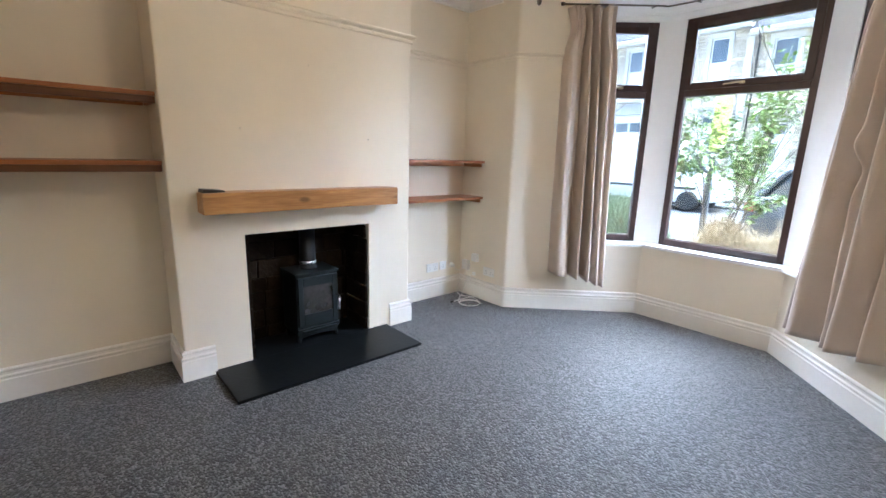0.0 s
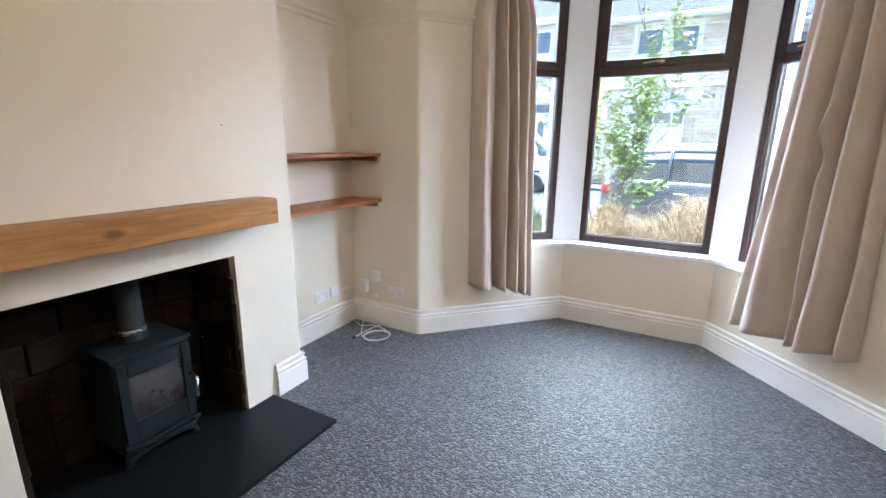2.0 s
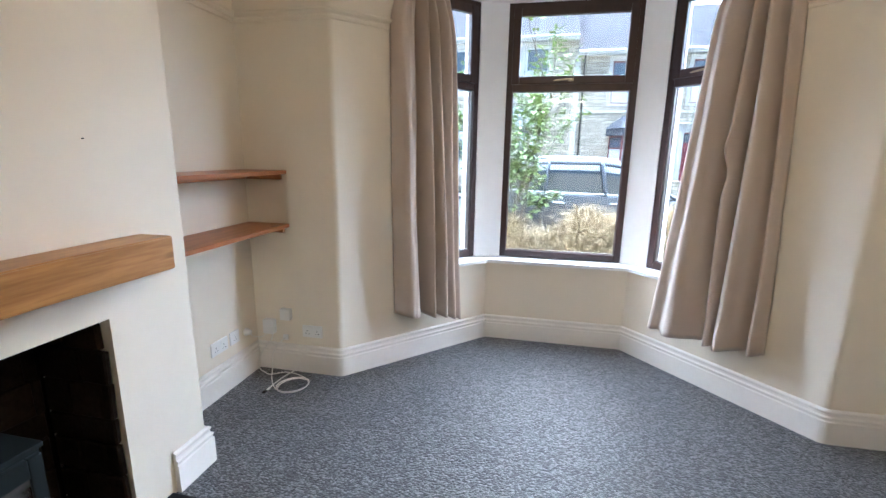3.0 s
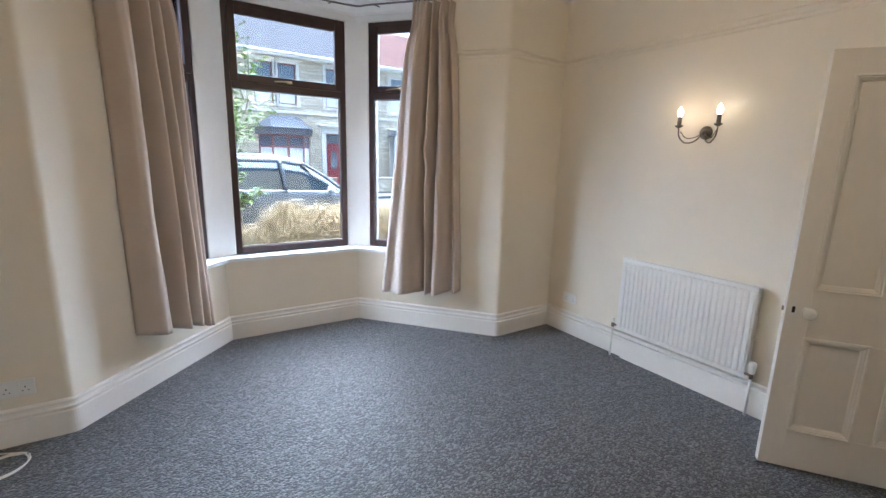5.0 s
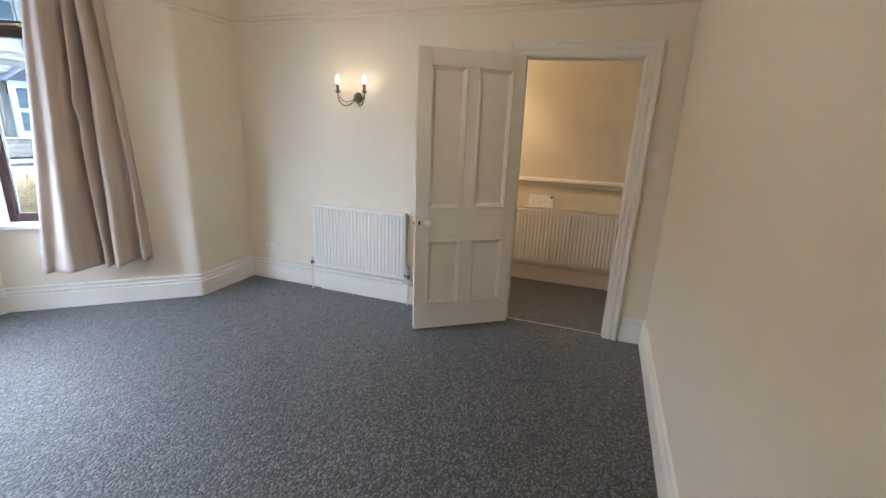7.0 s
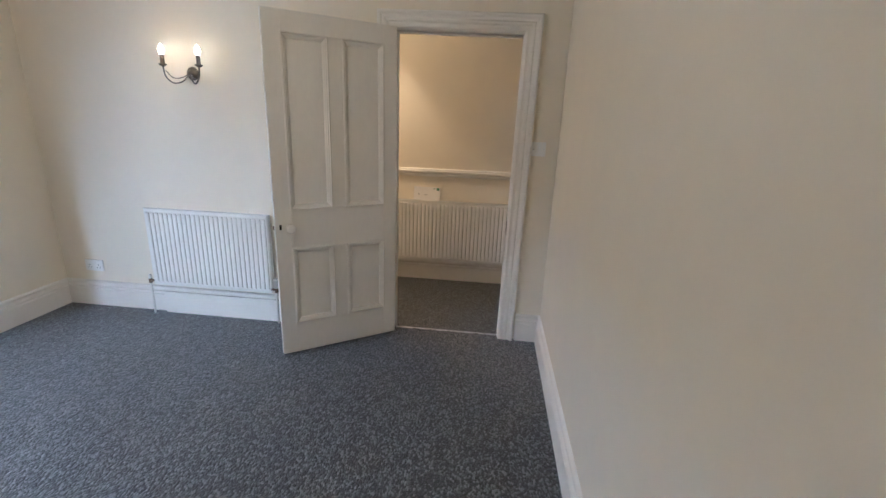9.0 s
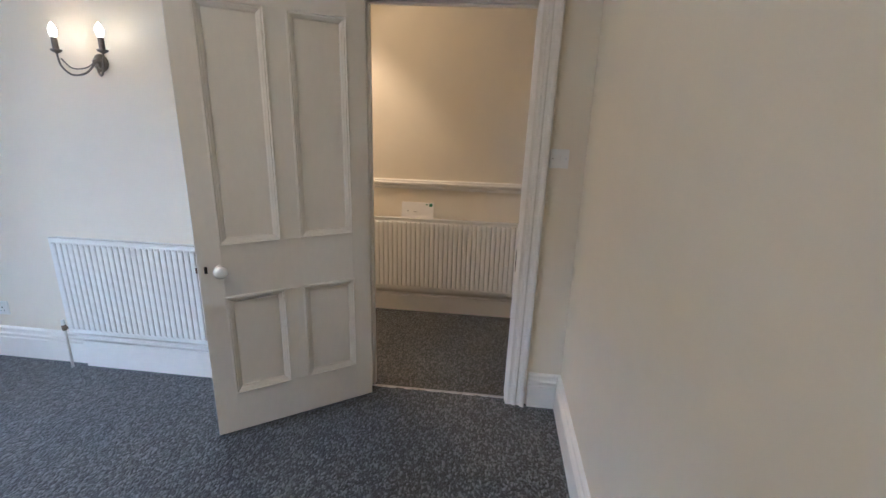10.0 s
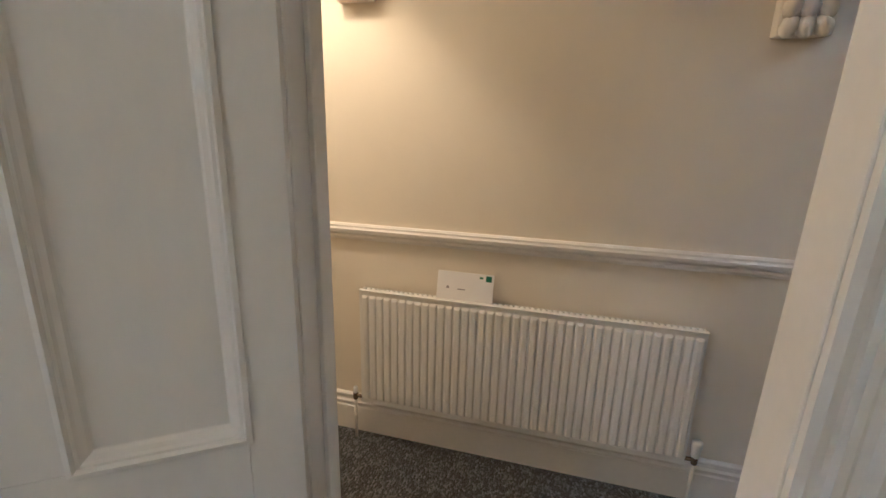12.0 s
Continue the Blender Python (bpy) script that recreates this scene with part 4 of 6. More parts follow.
# ---- sockets, switch, cables ----
def plate(name, label, category, w, h, m, gang, proud=0.009):
    """A wall plate facing local -x, centred at the origin."""
    p = thing(name, label, category)
    p.matrix_world = m
    bm = bmesh.new()
    box(bm, (-proud, -w / 2, -h / 2), (0.0, w / 2, h / 2), 0.003, 2)
    part("face_plate", bm, PLASTIC, p)
    if category == "socket":
        for k in range(gang):
            c = (k - (gang - 1) / 2) * 0.070
            bm = bmesh.new()
            for y, z, a, b in ((0, 0.004, 0.004, 0.008), (-0.011, -0.016, 0.006, 0.004), (0.011, -0.016, 0.006, 0.004)):
                box(bm, (-proud - 0.0008, c + y - a / 2, z - b / 2), (-proud - 0.0001, c + y + a / 2, z + b / 2))
            part("pin_holes", bm, DARK, p, "dark pin holes")
            bm = bmesh.new()
            box(bm, (-proud - 0.004, c + 0.018, 0.014), (-proud, c + 0.028, 0.034), 0.002, 1)
            part("rocker", bm, PLASTIC, p)
    if category == "light switch":
        bm = bmesh.new()
        box(bm, (-proud - 0.005, -0.006, -0.012), (-proud, 0.006, 0.012), 0.002, 1)
        part("rocker", bm, PLASTIC, p)
        for y in (-0.030, 0.030):
            bm = bmesh.new()
            lathe(bm, [(0.003, 0), (0.003, 0.001), (0, 0.0012)], 10, Matrix.Translation((-proud, y, 0)) @ Matrix.Rotation(radians(-90), 4, 'Y'))
            part("screw", bm, STEEL, p, "steel plate screw")
    return p


def on_right(y, z):
    return pose(XR, y, z)


def on_left(y, z):
    return pose(XL, y, z, 0, 0, 180)


def on_front(x, z):
    return pose(x, YF, z, 0, 0, 90)


plate("light_switch", "white plastic light switch beside the doorway", "light switch", 0.086, 0.086, on_right(-0.487, 1.309), 1)
plate("socket", "white double socket above the skirting by the radiator", "socket", 0.146, 0.086, on_right(2.725, 0.315), 2)
plate("socket", "white double socket above the alcove skirting", "socket", 0.146, 0.086, on_left(2.665, 0.312), 2)
plate("socket", "white single socket above the alcove skirting", "socket", 0.086, 0.086, on_left(2.805, 0.316), 1)
plate("socket", "white double socket low on the alcove side wall", "socket", 0.146, 0.086, on_front(-2.872, 0.300), 2)
plate("junction_box", "small white telephone box on the alcove wall", "junction box", 0.072, 0.078, on_front(-3.055, 0.415), 1, 0.040)
plate("junction_box", "white plastic cable box with leads below it", "junction box", 0.078, 0.100, on_front(-3.185, 0.318), 1, 0.044)
plate("cable_outlet", "small white aerial outlet above the skirting", "cable outlet", 0.036, 0.036, on_front(-3.075, 0.240), 1, 0.014)
plug = thing("plug", "white plug top in the alcove corner", "plug", (XL, 2.925, 0.305))
bm = bmesh.new()
lathe(bm, [(0.026, 0), (0.026, 0.010), (0.020, 0.022), (0.016, 0.040), (0.010, 0.044)], 18, Matrix.Rotation(radians(90), 4, 'Y'))
part("plug_body", bm, PLASTIC, plug)

coil = thing("cable", "white twin aerial cable coiled loosely on the carpet", "cable", (-2.92, 2.84, 0.0))


def lead(points, r=0.0036, n=5):
    bm = bmesh.new()
    tube(bm, [Vector(p) - coil.location for p in curve_pts(points, n)], r, 8)
    return part("lead", bm, CABLE, coil)


ring = [(-2.915 + (0.098 + 0.010 * k) * math.cos(a) * 0.82 - 0.040 * math.sin(a), 2.838 + 0.080 * math.sin(a) + 0.052 * math.cos(a), 0.005 + 0.007 * k)
        for k in range(2) for a in [0.6 + 2 * math.pi * i / 12 for i in range(12)]]
lead([(-3.150, 3.006, 0.270), (-3.160, 2.990, 0.225), (-3.225, 3.000, 0.150), (-3.268, 3.000, 0.070), (-3.262, 2.985, 0.018), (-3.200, 2.955, 0.006),
      (-3.140, 2.935, 0.006), (-3.060, 2.985, 0.006), (-2.960, 2.975, 0.006), (-2.850, 2.925, 0.006)] + ring[:10])
lead([(-3.070, 3.020, 0.245), (-3.110, 3.005, 0.200), (-3.160, 3.002, 0.120), (-3.140, 2.960, 0.045), (-3.082, 2.860, 0.016), (-3.010, 2.775, 0.012)] + ring[6:])
for q in (0.0, 0.011):
    lead([(-2.990, 3.010 - q, 0.020), (-3.010, 2.930 - q, 0.024), (-3.035, 2.830 - q, 0.014), (-3.048 + q, 2.735, 0.007)])
    bm = bmesh.new()
    tube(bm, [Vector(p) - coil.location for p in ((-3.048 + q, 2.740, 0.007), (-3.056 + q, 2.712, 0.006))], 0.0055, 8)
    part("connector", bm, DARK, coil, "dark cable connector")
bm = bmesh.new()
tube(bm, [Vector(p) - coil.location for p in curve_pts([(-3.185, 3.010, 0.275), (-3.230, 2.990, 0.250), (-3.270, 2.960, 0.262), (-3.268, 2.930, 0.295)], 5)], 0.003, 6)
part("lead", bm, CABLE, coil)

for y, z in ((1.244, 1.985), (0.785, 1.560), (1.70, 1.53)):
    nail = thing("nail", "tiny dark picture nail in the chimney breast", "nail", (XB, y, z))
    bm = bmesh.new()
    tube(bm, [(-0.004, 0, 0), (0.008, 0, 0.002)], 0.0022, 6)
    part("shank", bm, DARK, nail)


# ---- curtains ----
def curtain(label, P, Q, top, bot, z0, z1, ridges, seed, wall_end, pinch, snag=None):
    """A curtain hung along the bay side from P to Q; top and bot give its stretch along that line.

    ridges: (place, width, depth, drift to the hem) of each fold; negative ones are creases."""
    P, Q = Vector((*P, 0)), Vector((*Q, 0))
    d = (Q - P).normalized()
    inn = Vector((d.y, -d.x, 0))
    c = thing("curtain", label, "curtain", P + d * (top[0] + top[1]) / 2 + inn * 0.075 + Vector((0, 0, z0(0.5))), "bay curtains")
    org = c.location.copy()
    nu, nv = 110, 64
    bm = bmesh.new()
    grid = []
    for j in range(nv + 1):
        v = j / nv
        row = []
        for i in range(nu + 1):
            s = i / nu
            head = max(0.0, (v - 0.95) / 0.05)
            k = (1 - v) ** 0.85
            wob = 0.012 * noise.noise(Vector((s * 3, v * 2.5, seed)))
            u = top[0] + (top[1] - top[0]) * s
            u += (bot[0] + (bot[1] - bot[0]) * s - u) * k + wob * (1 - head)
            # gathered header
            g = math.exp(-((v - 0.93) / 0.06) ** 2)
            u += (pinch - s) * 0.16 * g * (top[1] - top[0])
            o = 0.060
            for q, w, a, drift in ridges:
                e = (s - q - drift * (1 - v) - 0.012 * math.sin(5 * v + 9 * q + seed)) / w
                o += a * (1.15 + 0.55 * (1 - v)) * math.exp(-e * e)
            o += 0.014 * noise.noise(Vector((s * 8 + seed, v * 2.2, 0.3))) + 0.006 * noise.noise(Vector((s * 22 + seed, v * 7, 1.3)))
            o = o * (1 - 0.30 * head - 0.25 * g) + (head + 0.6 * g) * 0.020 * math.sin(58 * s + seed + 2.0 * math.sin(7 * s))
            if snag:
                # a fold that is caught up and hangs in a loop
                x, y = (s - snag[0]) / 0.055, (v - snag[1]) / 0.035
                o += 0.040 * math.exp(-x * x - y * y) + 0.030 * math.exp(-x * x) * (1 / (1 + math.exp(-(v - snag[1]) / 0.02))) - 0.030 * math.exp(-x * x - ((v - snag[1] + 0.065) / 0.035) ** 2)
            near = min(1.0, abs(s - wall_end) / 0.07)
            o = 0.012 + (max(0.022, o) - 0.012) * near * (2 - near)
            zz = z0(s) + (z1 - z0(s)) * v + 0.005 * math.sin(11 * s + seed) * (1 - v)
            row.append(bm.verts.new(P + d * u + inn * o + Vector((0, 0, zz)) - org))
        grid.append(row)
    for a, b in zip(grid, grid[1:]):
        for i in range(nu):
            f = bm.faces.new((a[i], a[i + 1], b[i + 1], b[i]))
            f.smooth = True
    ob = part("cloth", bm, CLOTH, c)
    sol = ob.modifiers.new("thickness", 'SOLIDIFY')
    sol.thickness, sol.offset = 0.003, 0
    return c


curtain("oatmeal cotton curtain drawn back beside the bay window", C1, V1, (0.385, 0.80), (0.405, 0.915), lambda s: 0.375 - 0.10 * s * s, 2.675,
        ((0.14, 0.15, 0.070, 0.02), (0.335, 0.030, -0.055, 0.02), (0.43, 0.055, 0.085, 0.03), (0.535, 0.022, -0.040, 0.03), (0.62, 0.060, 0.095, 0.02), (0.715, 0.026, -0.045, 0.0), (0.81, 0.075, 0.090, -0.01), (0.95, 0.045, 0.060, 0.0)), 1.3, 0, 0.7)
curtain("oatmeal cotton curtain hanging crookedly with a caught fold", V2, C4, (0.545, 0.885), (0.300, 0.990), lambda s: 0.325 + 0.045 * s, 2.675,
        ((0.05, 0.06, 0.050, 0.0), (0.25, 0.15, 0.105, 0.05), (0.455, 0.030, -0.065, 0.08), (0.55, 0.050, 0.060, 0.03), (0.64, 0.026, -0.050, 0.02), (0.76, 0.085, 0.080, -0.02), (0.90, 0.030, -0.030, -0.01), (0.96, 0.045, 0.050, 0.0)), 4.1, 1, 0.42, (0.55, 0.52))

rail = thing("curtain_track", "thin grey metal curtain track bent round the bay", "curtain track", (V1[0], V1[1] - 0.05, 2.69))
bm = bmesh.new()
path = [(*bay_at(C1, V1, 0.34, -0.070), 2.690), (*bay_at(C1, V1, 1.10, -0.060), 2.690), (V1[0] + 0.05, V1[1] - 0.062, 2.690), (*bay_at(V1, V2, 0.55, -0.052), 2.692), (V2[0] - 0.05, V2[1] - 0.062, 2.690), (*bay_at(V2, C4, 0.22, -0.060), 2.690), (*bay_at(V2, C4, 1.02, -0.070), 2.690)]
tube(bm, [Vector(p) - rail.location for p in curve_pts(path, 8)], 0.007, 8)
part("track", bm, PEWTER, rail)
for P, Q, u in ((C1, V1, 1.12), (V1, V2, 0.20), (V1, V2, 0.90), (V2, C4, 0.20)):
    a, b = Vector((*bay_at(P, Q, u, -0.055), 2.692)), Vector((*bay_at(P, Q, u, 0.10), 2.715))
    bm = bmesh.new()
    tube(bm, [a - rail.location, b - rail.location], 0.005, 6)
    part("bracket", bm, PEWTER, rail)
for p in (path[0], path[-1]):
    bm = bmesh.new()
    q = Vector(p) - rail.location
    box(bm, q - Vector((0.012, 0.012, 0.012)), q + Vector((0.012, 0.012, 0.012)), 0.004, 2)
    part("end_stop", bm, PEWTER, rail)

# ---- street ----
def block_mat(name, c1, c2, mortar, w, h, rough=0.85, bump=0.6, squash=1.0, offset=0.5):
    """Coursed masonry or roof tiles on an upright or sloping face, by object x and height."""
    m = bpy.data.materials.new(name)
    m.use_nodes = True
    n, l = m.node_tree.nodes, m.node_tree.links
    b = n["Principled BSDF"]
    tc, sx, cx = n.new("ShaderNodeTexCoord"), n.new("ShaderNodeSeparateXYZ"), n.new("ShaderNodeCombineXYZ")
    l.new(tc.outputs["Object"], sx.inputs[0])
    nz = n.new("ShaderNodeTexNoise")
    nz.inputs["Scale"].default_value, nz.inputs["Detail"].default_value = 2.2, 4
    l.new(tc.outputs["Object"], nz.inputs["Vector"])
    ad, ay, az = n.new("ShaderNodeMath"), n.new("ShaderNodeMath"), n.new("ShaderNodeMath")
    ad.operation = ay.operation = az.operation = 'MULTIPLY_ADD'
    l.new(nz.outputs[0], ad.inputs[0]), l.new(sx.outputs["Z"], ad.inputs[2])
    ad.inputs[1].default_value = 0.10
    l.new(nz.outputs[0], ay.inputs[0]), l.new(sx.outputs["X"], ay.inputs[2])
    ay.inputs[1].default_value = 0.25
    l.new(sx.outputs["Y"], az.inputs[0]), l.new(ay.outputs[0], az.inputs[2])
    az.inputs[1].default_value = 1.0
    l.new(az.outputs[0], cx.inputs["X"]), l.new(ad.outputs[0], cx.inputs["Y"])
    br = n.new("ShaderNodeTexBrick")
    l.new(cx.outputs[0], br.inputs["Vector"])
    br.offset, br.squash = offset, squash
    br.inputs["Scale"].default_value = 1.0
    br.inputs["Brick Width"].default_value, br.inputs["Row Height"].default_value = w, h
    br.inputs["Mortar Size"].default_value, br.inputs["Mortar Smooth"].default_value = h * 0.10, 0.3
    br.inputs["Color1"].default_value, br.inputs["Color2"].default_value, br.inputs["Mortar"].default_value = (*c1, 1), (*c2, 1), (*mortar, 1)
    n2 = n.new("ShaderNodeTexNoise")
    n2.inputs["Scale"].default_value, n2.inputs["Detail"].default_value = 7, 6
    l.new(tc.outputs["Object"], n2.inputs["Vector"])
    mr, hs = n.new("ShaderNodeMapRange"), n.new("ShaderNodeHueSaturation")
    mr.inputs[1].default_value, mr.inputs[2].default_value, mr.inputs[3].default_value, mr.inputs[4].default_value = 0.3, 0.7, 0.72, 1.28
    l.new(n2.outputs[0], mr.inputs[0]), l.new(mr.outputs[0], hs.inputs["Value"]), l.new(br.outputs[0], hs.inputs["Color"])
    l.new(hs.outputs[0], b.inputs["Base Color"])
    b.inputs["Roughness"].default_value = rough
    b.inputs["Specular IOR Level"].default_value = 0.15
    bp = n.new("ShaderNodeBump")
    bp.invert = True
    bp.inputs["Strength"].default_value, bp.inputs["Distance"].default_value = bump, 0.03
    l.new(br.outputs["Fac"], bp.inputs["Height"]), l.new(bp.outputs[0], b.inputs["Normal"])
    return m


STONE = block_mat("coursed_rubble_stone", (0.58, 0.51, 0.39), (0.38, 0.33, 0.25), (0.27, 0.24, 0.19), 0.42, 0.155)
TILE = block_mat("brown_grey_roof_tile", (0.048, 0.046, 0.050), (0.072, 0.066, 0.068), (0.020, 0.019, 0.020), 0.24, 0.19, 0.95)
REDTILE = block_mat("red_roof_tile", (0.085, 0.038, 0.028), (0.12, 0.052, 0.038), (0.035, 0.02, 0.017), 0.24, 0.19, 0.95)
LEADED = block_mat("leaded_glass", (0.10, 0.13, 0.18), (0.16, 0.17, 0.20), (0.03, 0.03, 0.03), 0.11, 0.09, 0.2, 0.2)
TRIMP = mat("pale_masonry_paint", (0.55, 0.52, 0.46), 0.7, var=0.06, scale=2, fine=20, bump=0.2)
PVC = mat("white_upvc", (0.68, 0.68, 0.67), 0.4, var=0.03, scale=4, fine=40, bump=0.03)
REDWOOD = mat("red_brown_joinery", (0.20, 0.055, 0.045), 0.45, var=0.15, scale=5, fine=50, bump=0.1)
DOORRED = mat("dark_red_door_paint", (0.20, 0.028, 0.035), 0.35, var=0.1, scale=5, fine=50, bump=0.05)
SLATES = mat("grey_slate_roof", (0.10, 0.10, 0.11), 0.6, var=0.25, scale=5, fine=30, bump=0.4)
PANE = mat("dim_house_glass", (0.12, 0.14, 0.16), 0.08, var=0.4, scale=1.2, fine=5, bump=0.0, coat=0.5)
NET = mat("white_net_curtain", (0.62, 0.62, 0.60), 0.5, var=0.15, scale=3, fine=30, bump=0.1, stretch=(6, 1, 0.5))
PIPE = mat("dark_downpipe", (0.06, 0.05, 0.045), 0.5, var=0.1, bump=0.05)
ASPHALT = mat("worn_asphalt", (0.050, 0.050, 0.052), 0.9, var=0.25, scale=1.5, fine=60, bump=0.5, bump_scale=90, dist=0.01)
PAVE = mat("concrete_paving", (0.10, 0.097, 0.09), 0.85, var=0.15, scale=1.2, fine=30, bump=0.3, bump_scale=50, dist=0.005)
SOIL = mat("garden_soil_and_grass", (0.035, 0.032, 0.020), 0.95, var=0.5, scale=3, fine=40, bump=0.8, bump_scale=30, dist=0.03)
EARTH = mat("open_ground", (0.12, 0.12, 0.10), 0.95, var=0.3, scale=0.3, fine=6, bump=0.3)
CARGREY = mat("slate_grey_car_paint", (0.045, 0.050, 0.060), 0.32, metal=0.0, var=0.04, scale=3, fine=40, bump=0.0, coat=0.35, spec=0.3, rvar=0.01)
VANWHITE = mat("white_van_paint", (0.80, 0.80, 0.80), 0.3, var=0.03, scale=2, fine=60, bump=0.0, coat=0.6)
CARGLASS = mat("tinted_car_glass", (0.022, 0.028, 0.032), 0.05, var=0.2, scale=1, fine=3, bump=0.0, spec=0.6, rvar=0.005)
RUBBER = mat("black_rubber", (0.02, 0.02, 0.02), 0.75, var=0.2, scale=20, fine=120, bump=0.2)
ALLOY = mat("alloy_wheel", (0.5, 0.5, 0.5), 0.3, metal=0.9, var=0.05, scale=20, fine=120, bump=0.0)
TAIL = mat("red_lamp_lens", (0.35, 0.02, 0.02), 0.15, var=0.1, scale=30, fine=90, bump=0.0, coat=0.6)
BOARD = mat("lime_sign_panel", (0.46, 0.52, 0.14), 0.5, var=0.05, scale=3, fine=40, bump=0.0)
POST = mat("dark_sign_post", (0.035, 0.035, 0.04), 0.6, var=0.2, scale=6, fine=60, bump=0.2)
STRAW = mat("dry_straw_twigs", (0.26, 0.190, 0.095), 0.95, var=0.3, scale=2.0, fine=25, bump=0.0)
GRASSG = mat("green_grass_blades", (0.080, 0.105, 0.040), 0.9, var=0.4, scale=3, fine=30, bump=0.0)
LEAF = mat("green_shrub_leaf", (0.15, 0.21, 0.045), 0.6, var=0.4, scale=2.5, fine=14, bump=0.0)
BARK = mat("brown_shrub_bark", (0.11, 0.085, 0.06), 0.9, var=0.3, scale=8, fine=60, bump=0.5)

RZ = -0.20
bm = bmesh.new()
prism(bm, [(-600, -600), (600, -600), (600, 900), (-600, 900)], RZ - 0.05, RZ)
structure("ground", bm, EARTH, "level ground reaching to the horizon", "ground")
bm = bmesh.new()
prism(bm, [(-60, 8.62), (60, 8.62), (60, 17.6), (-60, 17.6)], RZ + 0.002, RZ + 0.006)
structure("road", bm, ASPHALT, "worn grey asphalt street", "road")
for y0, y1 in ((6.95, 8.5), (17.72, 19.4)):
    bm = bmesh.new()
    box(bm, (-60, y0, RZ), (60, y1, RZ + 0.11))
    structure("pavement", bm, PAVE, "grey concrete pavement along the street", "pavement")
for y0 in (8.5, 17.6):
    bm = bmesh.new()
    box(bm, (-60, y0, RZ), (60, y0 + 0.12, RZ + 0.12), 0.012, 1)
    structure("kerb", bm, PAVE, "grey concrete kerb along the street", "kerb")
bm = bmesh.new()
prism(bm, [(-20, 4.32), (20, 4.32), (20, 6.95), (-20, 6.95)], RZ, -0.06)
structure("ground_front_garden", bm, SOIL, "rough front garden bed before the bay", "ground")
bm = bmesh.new()
prism(bm, [(-40, 19.4), (40, 19.4), (40, 22.3), (-40, 22.3)], RZ, RZ + 0.16)
structure("ground_far_gardens", bm, SOIL, "front gardens across the street", "ground")

FY = 22.0


def holed(bm, x0, x1, z0, z1, holes, y0, y1):
    """An upright wall with openings (x0, x1, z0, z1) right through it."""
    xs = sorted({x0, x1, *[v for h in holes for v in h[:2]]})
    zs = sorted({z0, z1, *[v for h in holes for v in h[2:4]]})
    for a, b in zip(xs, xs[1:]):
        for c, d in zip(zs, zs[1:]):
            if not any(h[0] - 1e-6 <= a and b <= h[1] + 1e-6 and h[2] - 1e-6 <= c and d <= h[3] + 1e-6 for h in holes):
                box(bm, (a, y0, c), (b, y1, d))
    return bm


def sash(house, x0, x1, z0, z1, y, frame_mat, glass, bars=1, surround=True):
    w = new("window")
    w.parent = house
    bm = bmesh.new()
    f = 0.055
    for lo, hi in (((x0, z0), (x0 + f, z1)), ((x1 - f, z0), (x1, z1)), ((x0 + f, z0), (x1 - f, z0 + f)), ((x0 + f, z1 - f), (x1 - f, z1)), ((x0 + f, (z0 + z1) / 2 - 0.025), (x1 - f, (z0 + z1) / 2 + 0.025))):
        box(bm, (lo[0], y - 0.03, lo[1]), (hi[0], y + 0.03, hi[1]), 0.006, 1)
    part("frame", bm, frame_mat, w)
    for a, b, g in ((z0 + f, (z0 + z1) / 2 - 0.025, glass[0]), ((z0 + z1) / 2 + 0.025, z1 - f, glass[1])):
        bm = bmesh.new()
        box(bm, (x0 + f, y, a), (x1 - f, y + 0.01, b))
        part("pane", bm, g, w)
    if surround:
        bm = bmesh.new()
        for lo, hi in (((x0 - 0.16, z0 - 0.12), (x0, z1 + 0.20)), ((x1, z0 - 0.12), (x1 + 0.16, z1 + 0.20)), ((x0, z1), (x1, z1 + 0.20)), ((x0, z0 - 0.12), (x1, z0))):
            box(bm, (lo[0], FY - 0.035, lo[1]), (hi[0], FY + 0.02, hi[1]), 0.008, 1)
        part("surround", bm, TRIMP, w, "pale painted stone surround")
    return w


